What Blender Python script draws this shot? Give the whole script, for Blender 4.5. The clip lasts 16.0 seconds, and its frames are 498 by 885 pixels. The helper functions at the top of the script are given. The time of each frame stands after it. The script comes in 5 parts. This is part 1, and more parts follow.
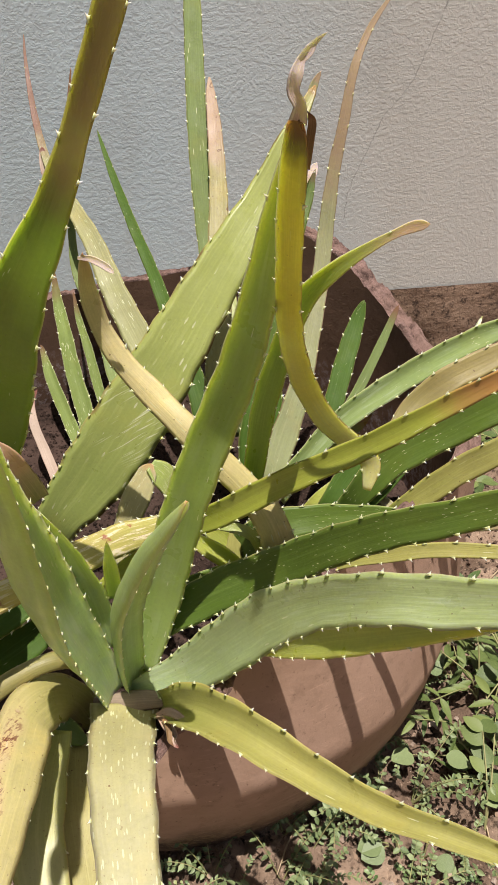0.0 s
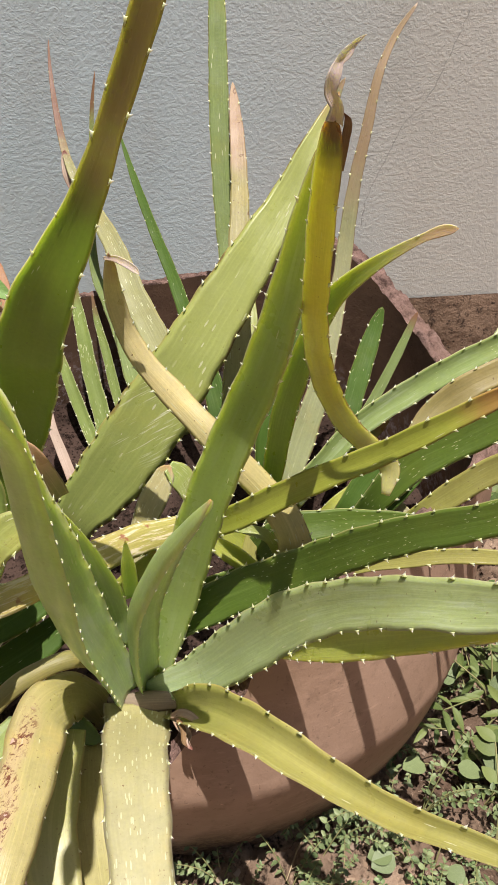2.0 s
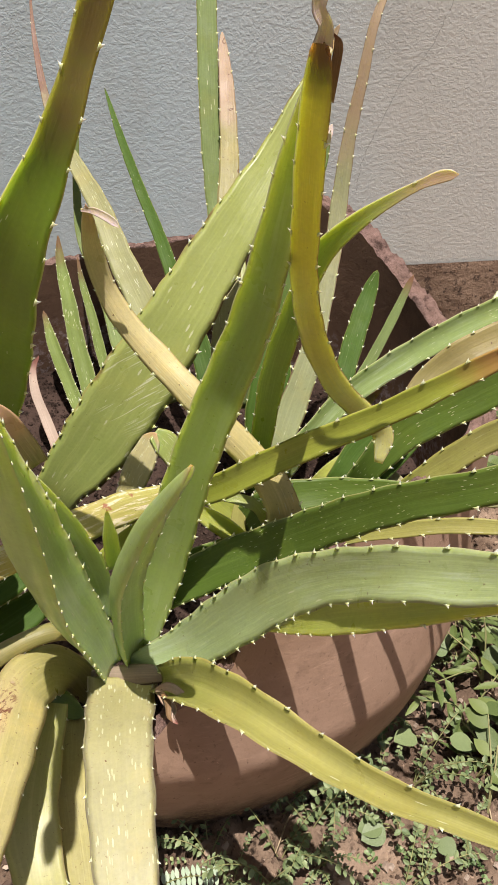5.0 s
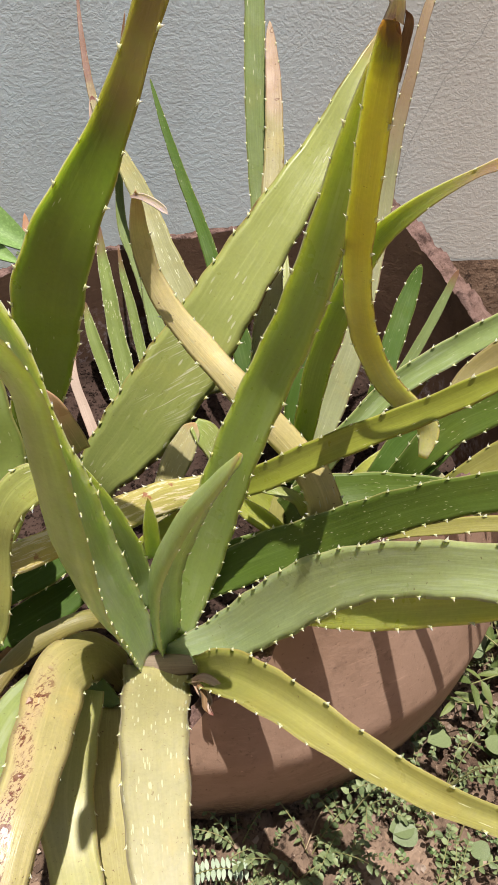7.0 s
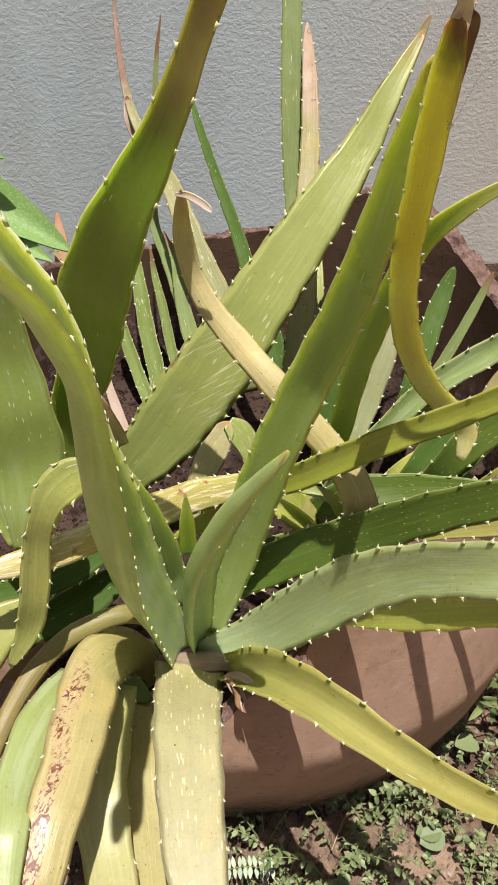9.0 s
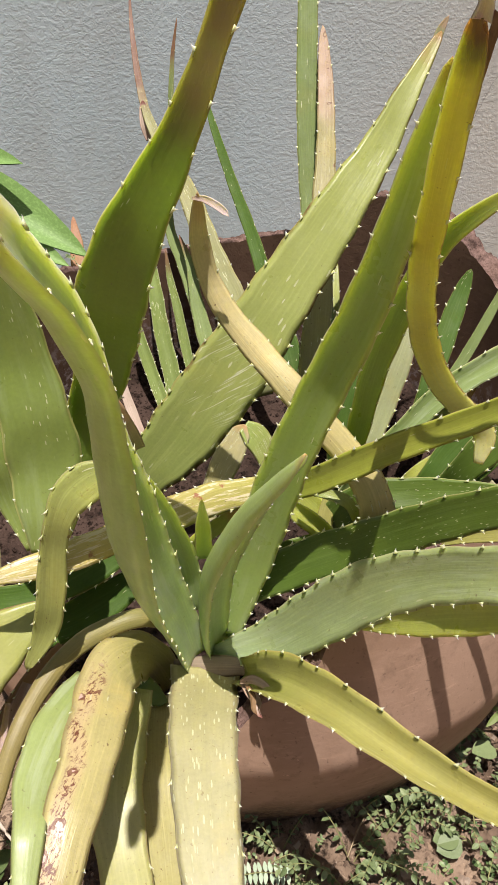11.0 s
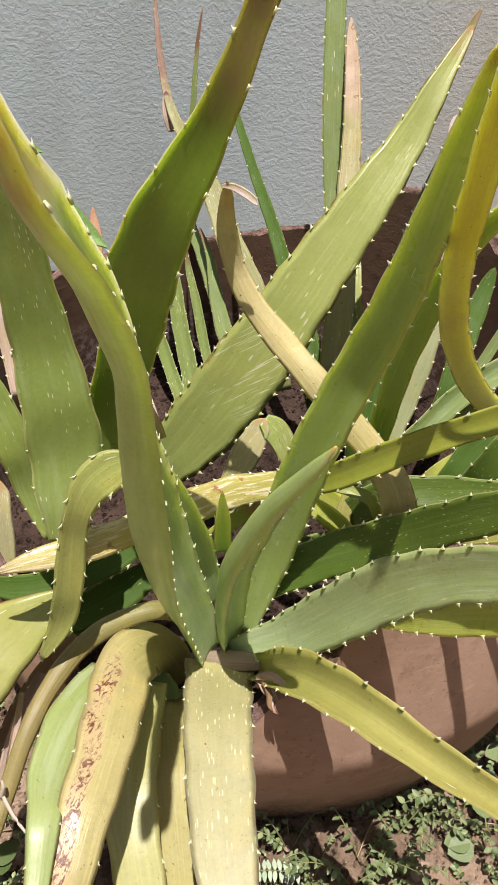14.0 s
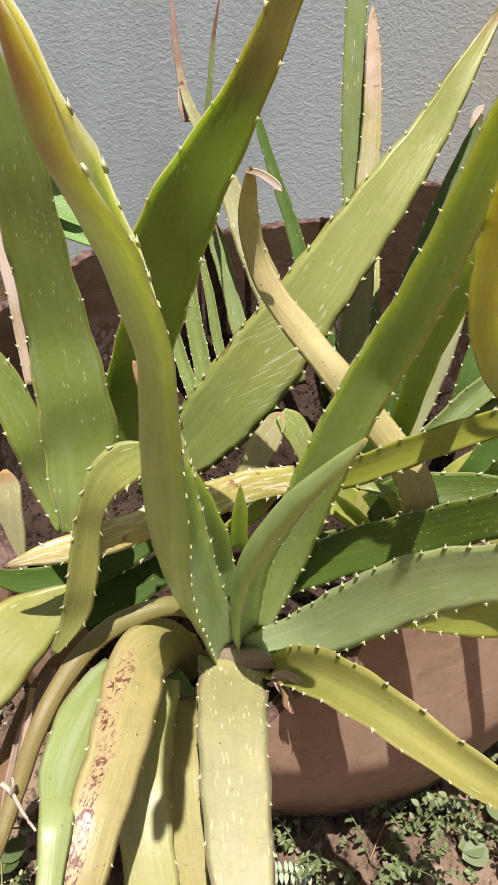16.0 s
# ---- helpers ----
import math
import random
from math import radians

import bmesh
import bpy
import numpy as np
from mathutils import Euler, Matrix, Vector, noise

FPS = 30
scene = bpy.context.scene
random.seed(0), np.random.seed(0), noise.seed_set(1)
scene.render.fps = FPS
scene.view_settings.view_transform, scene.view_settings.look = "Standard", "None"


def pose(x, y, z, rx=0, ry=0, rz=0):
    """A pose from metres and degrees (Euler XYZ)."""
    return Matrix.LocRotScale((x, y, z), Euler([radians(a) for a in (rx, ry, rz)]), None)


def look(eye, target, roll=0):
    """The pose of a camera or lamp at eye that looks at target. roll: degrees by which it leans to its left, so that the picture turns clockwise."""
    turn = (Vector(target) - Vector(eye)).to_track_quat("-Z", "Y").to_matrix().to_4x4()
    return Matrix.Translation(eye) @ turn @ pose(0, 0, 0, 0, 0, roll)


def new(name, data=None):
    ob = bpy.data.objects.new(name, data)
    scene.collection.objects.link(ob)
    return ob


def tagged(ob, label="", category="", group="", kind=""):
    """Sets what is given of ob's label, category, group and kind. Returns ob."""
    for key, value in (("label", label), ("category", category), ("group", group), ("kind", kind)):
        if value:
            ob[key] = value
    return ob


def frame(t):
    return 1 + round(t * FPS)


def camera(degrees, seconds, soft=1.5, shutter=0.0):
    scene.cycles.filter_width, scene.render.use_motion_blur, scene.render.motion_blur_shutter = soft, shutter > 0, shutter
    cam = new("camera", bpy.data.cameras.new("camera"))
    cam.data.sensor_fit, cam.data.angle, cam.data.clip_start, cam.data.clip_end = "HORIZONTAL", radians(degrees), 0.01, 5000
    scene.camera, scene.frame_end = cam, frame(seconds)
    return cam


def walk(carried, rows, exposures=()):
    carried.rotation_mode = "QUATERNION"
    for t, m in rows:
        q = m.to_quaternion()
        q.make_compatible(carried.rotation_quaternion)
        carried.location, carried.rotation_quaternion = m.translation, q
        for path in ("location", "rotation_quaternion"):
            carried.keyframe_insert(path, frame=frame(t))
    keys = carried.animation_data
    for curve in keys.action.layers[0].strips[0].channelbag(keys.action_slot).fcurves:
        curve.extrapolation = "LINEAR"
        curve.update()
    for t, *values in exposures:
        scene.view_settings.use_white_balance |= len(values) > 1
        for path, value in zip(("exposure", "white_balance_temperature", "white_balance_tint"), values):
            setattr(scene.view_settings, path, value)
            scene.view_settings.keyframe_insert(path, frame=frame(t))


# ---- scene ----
cam = camera(37.60, 16.0, soft=0.9)
# seconds, place, turn
PATH = [
    (0, 0.0000, 0.0000, 0.8039, 56.00, 0.07, -10.19),
    (0.5, -0.0021, -0.0006, 0.8042, 56.09, 0.13, -10.01),
    (1, -0.0011, 0.0014, 0.8022, 55.95, 0.15, -9.96),
    (1.5, -0.0063, 0.0004, 0.8020, 56.31, 0.09, -9.32),
    (2, -0.0103, -0.0017, 0.8009, 56.56, -0.48, -9.00),
    (2.5, -0.0094, 0.0024, 0.7962, 56.01, -0.69, -9.19),
    (3, -0.0043, 0.0023, 0.7969, 56.01, -0.56, -9.39),
    (3.5, 0.0014, 0.0047, 0.7946, 55.72, -0.38, -9.63),
    (6, -0.0017, 0.0200, 0.7756, 54.05, -0.96, -9.06),
    (6.5, -0.0017, 0.0195, 0.7765, 54.21, -0.79, -8.72),
    (7, -0.0119, 0.0203, 0.7733, 54.12, -0.55, -6.68),
    (7.5, -0.0218, 0.0251, 0.7643, 53.92, -1.19, -6.32),
    (8, -0.0216, 0.0221, 0.7695, 54.51, -0.84, -5.96),
    (8.5, -0.0256, 0.0201, 0.7704, 54.84, -0.88, -5.56),
    (9, -0.0294, 0.0192, 0.7722, 54.22, -0.55, -5.05),
    (11.5, -0.0312, 0.0208, 0.7712, 54.75, 0.05, -4.12),
    (12, -0.0302, 0.0200, 0.7722, 54.98, 0.04, -4.19),
    (12.5, -0.0311, 0.0195, 0.7721, 54.94, 0.09, -4.02),
    (13, -0.0310, 0.0217, 0.7698, 54.73, 0.01, -4.14),
    (13.5, -0.0321, 0.0220, 0.7695, 54.78, -0.00, -3.95),
    (14, -0.0431, 0.0249, 0.7638, 54.31, -0.74, -2.85),
    (14.5, -0.0502, 0.0277, 0.7596, 54.34, -0.95, -2.33),
    (15, -0.0591, 0.0334, 0.7518, 54.06, -1.28, -1.95),
    (15.5, -0.0564, 0.0326, 0.7529, 54.11, -1.18, -2.08),
    (16, -0.0538, 0.0345, 0.7524, 54.12, -1.08, -2.14),
]
walk(cam, [(t, pose(x, y, z, rx, ry, rz)) for t, x, y, z, rx, ry, rz in PATH])

# ---- light ----
SUN_EL, SUN_AZ = 80.2, 177.0     # degrees; azimuth clockwise from +y
world = bpy.data.worlds.new("daylight")
scene.world = world
world.use_nodes = True
wn = world.node_tree
sky = wn.nodes.new("ShaderNodeTexSky")
sky.sky_type, sky.sun_disc = "NISHITA", False
sky.sun_elevation, sky.sun_rotation = radians(SUN_EL), radians(SUN_AZ)
sky.air_density, sky.dust_density = 1.0, 4.0
wn.links.new(sky.outputs["Color"], wn.nodes["Background"].inputs["Color"])
wn.nodes["Background"].inputs["Strength"].default_value = 0.0405
sun = new("sun", bpy.data.lights.new("sun", "SUN"))
sun.data.energy, sun.data.angle, sun.data.color = 5.7, radians(0.55), (1.0, 0.918, 0.86)
_sd = Vector((math.sin(radians(SUN_AZ)) * math.cos(radians(SUN_EL)), math.cos(radians(SUN_AZ)) * math.cos(radians(SUN_EL)), math.sin(radians(SUN_EL))))
sun.matrix_world = look(_sd * 5, (0, 0, 0))


# ---- materials ----
class Mat:
    """A small builder for node materials."""

    def __init__(self, name, rough=0.6, metal=0.0, spec=0.5):
        self.m = bpy.data.materials.new(name)
        self.m.use_nodes = True
        self.t = self.m.node_tree
        self.b = self.t.nodes["Principled BSDF"]
        self.b.inputs["Roughness"].default_value = rough
        self.b.inputs["Metallic"].default_value = metal
        self.b.inputs["Specular IOR Level"].default_value = spec

    def node(self, kind, **values):
        n = self.t.nodes.new("ShaderNode" + kind)
        for key, value in values.items():
            n.inputs[key].default_value = value
        return n

    def link(self, a, b):
        self.t.links.new(a, b)

    def coords(self, which="Object", scale=(1, 1, 1)):
        c = self.node("TexCoord")
        mp = self.node("Mapping")
        mp.inputs["Scale"].default_value = scale
        self.link(c.outputs[which], mp.inputs["Vector"])
        return mp.outputs["Vector"]

    def noise(self, vec, scale, detail=4.0, rough=0.55):
        n = self.node("TexNoise", Scale=scale, Detail=detail, Roughness=rough)
        self.link(vec, n.inputs["Vector"])
        return n.outputs["Fac"]

    def ramp(self, fac, stops):
        r = self.node("ValToRGB")
        els = r.color_ramp.elements
        while len(els) < len(stops):
            els.new(0.5)
        for e, (p, c) in zip(els, stops):
            e.position, e.color = p, (*c, 1) if len(c) == 3 else c
        self.link(fac, r.inputs["Fac"])
        return r.outputs["Color"]

    def step(self, fac, lo, hi):
        n = self.node("MapRange")
        n.inputs["From Min"].default_value, n.inputs["From Max"].default_value = lo, hi
        n.interpolation_type = "SMOOTHSTEP"
        self.link(fac, n.inputs["Value"])
        return n.outputs["Result"]

    def mix(self, fac, a, b, mode="MIX"):
        n = self.t.nodes.new("ShaderNodeMix")
        n.data_type, n.blend_type = "RGBA", mode
        for value, socket in ((fac, n.inputs["Factor"]), (a, n.inputs["A"]), (b, n.inputs["B"])):
            if isinstance(value, (int, float)):
                socket.default_value = value
            elif isinstance(value, tuple):
                socket.default_value = (*value, 1)
            else:
                self.link(value, socket)
        return n.outputs["Result"]

    def math(self, op, a, b=0.0):
        n = self.t.nodes.new("ShaderNodeMath")
        n.operation = op
        for value, socket in ((a, n.inputs[0]), (b, n.inputs[1])):
            if isinstance(value, (int, float)):
                socket.default_value = value
            else:
                self.link(value, socket)
        return n.outputs[0]

    def attr(self, name):
        n = self.t.nodes.new("ShaderNodeAttribute")
        n.attribute_name = name
        return n

    def slanted(self, vec, degrees, scale):
        """Coordinates turned in the skin's plane, then stretched."""
        turned = self.node("Mapping")
        turned.inputs["Rotation"].default_value = (0, 0, radians(degrees))
        self.link(vec, turned.inputs["Vector"])
        wide = self.node("Mapping")
        wide.inputs["Scale"].default_value = scale
        self.link(turned.outputs[0], wide.inputs["Vector"])
        return wide.outputs[0]

    def color(self, out):
        self.link(out, self.b.inputs["Base Color"])

    def rough(self, out):
        self.link(out, self.b.inputs["Roughness"])

    def bump(self, fac, strength=0.3, distance=0.002, after=None):
        n = self.node("Bump", Strength=strength, Distance=distance)
        self.link(fac, n.inputs["Height"])
        if after is not None:
            self.link(after, n.inputs["Normal"])
        self.link(n.outputs["Normal"], self.b.inputs["Normal"])
        return n.outputs["Normal"]

    def random(self):
        return self.node("ObjectInfo").outputs["Random"]


def leaf_material(name, base, mid, tip, edge, flecks=0.5, burn=0.0, streaks=0.3, tip_from=0.82, rough=0.34, dirt=0.35, glow=0.14, scratch=0.0, dots=1.0, fat=0.2, rings=0.0, peel=0.0, scratch_at=(0.0, 1.0), burnt_edge=0.25, sheen=0.0, worn=1.0, spec=0.6, fade=(0.0, 0.5)):
    """Succulent skin: base to tip colours, pale flecks, bruises, brown tip. The attribute leaf holds (across, along, metres along)."""
    base, mid, tip, edge = (tuple(0.86 * v for v in c) for c in (base, mid, tip, edge))
    k = Mat(name, rough=rough, spec=spec)
    at = k.attr("leaf")
    sep = k.node("SeparateXYZ")
    k.link(at.outputs["Vector"], sep.inputs[0])
    across, along, metres = sep.outputs
    obj = k.coords("Object")
    rnd = k.random()
    # skin coordinates in metres
    skin = k.node("CombineXYZ")
    k.link(k.math("MULTIPLY", across, 0.025), skin.inputs[0])
    k.link(metres, skin.inputs[1])
    k.link(rnd, skin.inputs[2])
    sk = skin.outputs[0]
    col = k.ramp(k.math("ADD", along, k.math("MULTIPLY", k.math("SUBTRACT", k.noise(obj, 9, 3), 0.5), 0.5)), [(fade[0], base), (fade[1], mid), (1.0, mid)])
    col = k.mix(k.math("MULTIPLY", k.step(k.noise(obj, 30, 5), 0.35, 0.75), 0.35 * worn), col, tuple(c * 0.7 for c in mid))
    col = k.mix(k.math("MULTIPLY", rnd, 0.25), col, tuple(min(1, c * 1.35) for c in mid))
    # broad yellowed and bruised patches
    col = k.mix(k.math("MULTIPLY", k.step(k.noise(obj, 17, 4, 0.6), 0.52, 0.7), 0.45 * worn), col, (min(1, mid[0] * 1.22 + 0.02), min(1, mid[1] * 1.12), mid[2] * 0.85))
    col = k.mix(k.math("MULTIPLY", k.step(k.noise(obj, 75, 5, 0.7), 0.58, 0.72), 0.3 * worn), col, tuple(c * 0.55 for c in mid))
    # fine lengthwise fibres
    fib = k.node("Mapping")
    fib.inputs["Scale"].default_value = (420, 14, 1)
    k.link(sk, fib.inputs["Vector"])
    fibre = k.noise(fib.outputs[0], 1.0, 3)
    col = k.mix(k.math("MULTIPLY", k.step(fibre, 0.45, 0.75), streaks), col, tuple(min(1, c * 1.5 + 0.03) for c in mid))
    # pale flecks, long along the leaf
    if flecks > 0:
        fm = k.node("Mapping")
        fm.inputs["Scale"].default_value = (290 * dots, 44 * dots ** 1.7, 1)
        k.link(sk, fm.inputs["Vector"])
        v = k.node("TexVoronoi", Scale=1.0, Randomness=1.0)
        k.link(fm.outputs[0], v.inputs["Vector"])
        spot = k.math("LESS_THAN", v.outputs["Distance"], fat)
        pick = k.node("SeparateColor")
        k.link(v.outputs["Color"], pick.inputs[0])
        keep = k.math("LESS_THAN", pick.outputs[0], flecks)
        where = k.step(k.noise(obj, 16, 2), 0.42, 0.6) if flecks < 1 else k.step(k.noise(obj, 24, 2), 0.34, 0.5)
        col = k.mix(k.math("MULTIPLY", k.math("MULTIPLY", spot, keep), k.math("MULTIPLY", where, 0.85)), col, (0.66, 0.68, 0.43))
    if scratch > 0:
        slant = k.slanted(sk, 16, (2100, 46, 1))
        zone = k.math("MULTIPLY", k.step(along, scratch_at[0], scratch_at[0] + 0.06), k.math("SUBTRACT", 1.0, k.step(along, scratch_at[1] - 0.06, scratch_at[1])))
        lines = k.math("MULTIPLY", k.step(k.noise(slant, 0.5, 2), 0.57, 0.64), k.math("MULTIPLY", zone, k.step(k.noise(obj, 19, 2), 0.40, 0.55)))
        col = k.mix(k.math("MULTIPLY", lines, scratch), col, (0.70, 0.72, 0.48))
    # fine uneven grain of the skin
    grain = k.ramp(k.noise(obj, 330, 3, 0.6), [(0.3, (0.90,) * 3), (0.7, (1.0,) * 3)])
    col = k.mix(1.0, col, grain, "MULTIPLY")
    band = k.node("Mapping")
    band.inputs["Scale"].default_value = (90, 5, 1)
    k.link(sk, band.inputs["Vector"])
    col = k.mix(1.0, col, k.ramp(k.noise(band.outputs[0], 1.0, 3), [(0.32, (1.0 - 0.1 * worn,) * 3), (0.6, (1.0,) * 3)]), "MULTIPLY")
    if sheen > 0:
        # whitish sheen of the waxy skin, painted into the colour as streaks
        sheen_map = k.node("Mapping")
        sheen_map.inputs["Scale"].default_value = (110, 11, 1)
        k.link(sk, sheen_map.inputs["Vector"])
        streak = k.math("MULTIPLY", k.step(k.noise(sheen_map.outputs[0], 1.0, 5, 0.65), 0.46, 0.66), k.step(k.noise(obj, 13, 3), 0.36, 0.62))
        col = k.mix(k.math("MULTIPLY", streak, sheen), col, (0.56, 0.63, 0.47))
    # margins
    rim = k.step(k.math("ABSOLUTE", across), 0.92, 0.99)
    col = k.mix(k.math("MULTIPLY", rim, 0.85), col, edge)
    if burnt_edge > 0:
        scorch = k.math("MULTIPLY", k.step(k.math("ADD", k.math("ABSOLUTE", across), k.math("MULTIPLY", k.noise(obj, 60, 4, 0.65), 0.3)), 1.02, 1.12), k.step(k.noise(obj, 21, 3), 0.48, 0.6))
        col = k.mix(k.math("MULTIPLY", scorch, burnt_edge), col, (0.13, 0.06, 0.025))
    # brown tip
    tipm = k.step(k.math("ADD", along, k.math("MULTIPLY", k.math("SUBTRACT", k.noise(obj, 22, 3), 0.5), 0.2)), tip_from, max(tip_from + 0.02, min(1.02, tip_from + 0.16)))
    col = k.mix(tipm, col, tip)
    # specks and scabs
    sp = k.noise(obj, 260, 2)
    col = k.mix(k.math("MULTIPLY", k.step(sp, 0.70, 0.76), dirt), col, (0.12, 0.06, 0.025))
    if rings > 0:
        v3 = k.node("TexVoronoi", Scale=48.0)
        warp = k.node("VectorMath")
        warp.operation = "ADD"
        k.link(obj, warp.inputs[0])
        wn3 = k.node("TexNoise", Scale=70.0, Detail=2.0)
        k.link(obj, wn3.inputs["Vector"])
        sc3 = k.node("VectorMath")
        sc3.operation = "SCALE"
        sc3.inputs["Scale"].default_value = 0.012
        k.link(wn3.outputs["Color"], sc3.inputs[0])
        k.link(sc3.outputs[0], warp.inputs[1])
        k.link(warp.outputs[0], v3.inputs["Vector"])
        pk = k.node("SeparateColor")
        k.link(v3.outputs["Color"], pk.inputs[0])
        ring = k.math("MULTIPLY", k.math("LESS_THAN", k.math("ABSOLUTE", k.math("SUBTRACT", v3.outputs["Distance"], k.math("MULTIPLY", pk.outputs[1], 0.2))), 0.035), k.math("LESS_THAN", pk.outputs[0], rings))
        col = k.mix(k.math("MULTIPLY", ring, 0.85), col, (0.15, 0.07, 0.025))
        col = k.mix(k.math("MULTIPLY", k.step(k.noise(obj, 420, 2), 0.67, 0.73), 0.45), col, (0.17, 0.09, 0.03))
    if peel > 0:
        pm = k.node("Mapping")
        pm.inputs["Scale"].default_value = (160, 26, 1)
        k.link(sk, pm.inputs["Vector"])
        flake = k.step(k.noise(pm.outputs[0], 1.0, 5, 0.65), 0.5, 0.58)
        col = k.mix(k.math("MULTIPLY", flake, peel), col, (0.78, 0.70, 0.50))
        blot = k.math("MULTIPLY", k.step(k.noise(obj, 42, 4, 0.6), 0.6, 0.66), k.step(k.noise(obj, 160, 4), 0.42, 0.55))
        col = k.mix(k.math("MULTIPLY", blot, 0.85), col, (0.30, 0.09, 0.05))
    hgt = fibre
    if burn > 0:
        side = k.math("ADD", across, k.math("ADD", -0.5, k.math("MULTIPLY", k.math("SUBTRACT", k.noise(obj, 20, 3), 0.5), 1.1)))
        bz = k.math("SUBTRACT", 1.0, k.step(k.math("ABSOLUTE", side), 0.08, 0.58))
        bz = k.math("MULTIPLY", bz, k.step(along, 0.26, 0.5))
        col = k.mix(k.math("MULTIPLY", bz, 0.4), col, (0.60, 0.40, 0.27))
        fine = k.slanted(sk, 24, (330, 120, 1))
        scab = k.math("MULTIPLY", k.step(k.noise(fine, 1.0, 6, 0.7), 0.51, 0.56), k.step(k.noise(obj, 34, 3), 0.33, 0.45))
        core = k.step(bz, 0.3, 0.85)
        col = k.mix(k.math("MULTIPLY", core, k.math("MULTIPLY", scab, burn)), col, (0.16, 0.05, 0.028))
        col = k.mix(k.math("MULTIPLY", bz, k.math("MULTIPLY", k.step(k.noise(obj, 330, 3, 0.7), 0.57, 0.63), 0.9 * burn)), col, (0.15, 0.05, 0.025))
        v2 = k.node("TexVoronoi", Scale=62.0)
        bent = k.node("VectorMath")
        bent.operation = "ADD"
        k.link(obj, bent.inputs[0])
        shift = k.node("VectorMath")
        shift.operation = "SCALE"
        shift.inputs["Scale"].default_value = 0.009
        wobble = k.node("TexNoise", Scale=150.0, Detail=2.0)
        k.link(obj, wobble.inputs["Vector"])
        k.link(wobble.outputs["Color"], shift.inputs[0])
        k.link(shift.outputs[0], bent.inputs[1])
        k.link(bent.outputs[0], v2.inputs["Vector"])
        p2 = k.node("SeparateColor")
        k.link(v2.outputs["Color"], p2.inputs[0])
        some = k.math("MULTIPLY", k.step(bz, 0.35, 0.5), k.math("LESS_THAN", p2.outputs[0], 0.85))
        halo = k.math("MULTIPLY", some, k.math("LESS_THAN", v2.outputs["Distance"], 0.29))
        blister = k.math("MULTIPLY", some, k.math("LESS_THAN", v2.outputs["Distance"], 0.19))
        col = k.mix(k.math("MULTIPLY", halo, 0.8 * burn), col, (0.17, 0.06, 0.035))
        col = k.mix(k.math("MULTIPLY", blister, 0.9 * burn), col, (0.58, 0.42, 0.36))
        hgt = k.math("ADD", fibre, k.math("MULTIPLY", k.math("MULTIPLY", core, scab), 2.5))
    k.color(col)
    k.rough(k.ramp(k.noise(obj, 40, 3), [(0.3, (rough - 0.08,) * 3), (0.8, (rough + 0.2,) * 3)]))
    n1 = k.bump(hgt, 0.06 + 0.10 * worn, 0.0007)
    n1 = k.bump(k.noise(band.outputs[0], 1.6, 4), 0.08 + 0.22 * worn, 0.002, n1)
    k.bump(k.noise(obj, 60, 5, 0.6), 0.12 + 0.18 * worn, 0.002, n1)
    k.b.inputs["Subsurface Weight"].default_value = 0.85 * glow
    k.b.inputs["Subsurface Radius"].default_value = (1.0, 1.1, 0.25)
    k.b.inputs["Subsurface Scale"].default_value = 0.008 if glow < 0.35 else 0.0105 if glow < 0.75 else 0.0155
    return k.m


PALE_EDGE = (0.56, 0.57, 0.2)
fresh = leaf_material("aloe_skin_fresh", (0.43, 0.56, 0.27), (0.44, 0.56, 0.22), (0.50, 0.20, 0.11), (0.47, 0.57, 0.22), flecks=0.15, tip_from=0.96, rough=0.38, glow=0.8, sheen=0.3, worn=0.35, burnt_edge=0.0, spec=0.35)
fresh_tip = leaf_material("aloe_skin_fresh_browned", (0.47, 0.62, 0.36), (0.49, 0.62, 0.22), (0.42, 0.26, 0.15), (0.52, 0.62, 0.25), flecks=0.3, tip_from=0.87, glow=0.95, rough=0.36, sheen=0.45, worn=0.35, burnt_edge=0.0, spec=0.35)
dull = leaf_material("aloe_skin_dull", (0.25, 0.32, 0.11), (0.21, 0.28, 0.09), (0.22, 0.11, 0.06), (0.5, 0.5, 0.22), flecks=0.3, rough=0.65, spec=0.3)
striped = leaf_material("aloe_skin_striped", (0.24, 0.31, 0.085), (0.22, 0.29, 0.075), (0.18, 0.1, 0.05), (0.60, 0.62, 0.34), flecks=0.55, streaks=0.2, dots=1.3, fat=0.25, rough=0.65, spec=0.3)
green = leaf_material("aloe_skin_green", (0.34, 0.46, 0.15), (0.34, 0.46, 0.10), (0.17, 0.075, 0.03), PALE_EDGE, flecks=0.1, streaks=0.1, tip_from=0.9, rough=0.3, glow=0.8, sheen=0.15, worn=0.3, burnt_edge=0.05)
lime = leaf_material("aloe_skin_lime", (0.44, 0.50, 0.11), (0.50, 0.55, 0.12), (0.44, 0.3, 0.08), (0.55, 0.55, 0.2), flecks=0.05, tip_from=0.95, glow=0.7, worn=0.4)
deep_green = leaf_material("aloe_skin_deep_green", (0.29, 0.37, 0.10), (0.265, 0.35, 0.075), (0.2, 0.12, 0.04), PALE_EDGE, flecks=0.35, streaks=0.08, tip_from=1.0, dots=1.6, sheen=0.12, worn=0.5)
mint = leaf_material("aloe_skin_mint", (0.31, 0.40, 0.12), (0.38, 0.46, 0.17), (0.4, 0.3, 0.1), PALE_EDGE, flecks=0.0, streaks=0.2, tip_from=1.0, rough=0.42, worn=0.4, sheen=0.3)
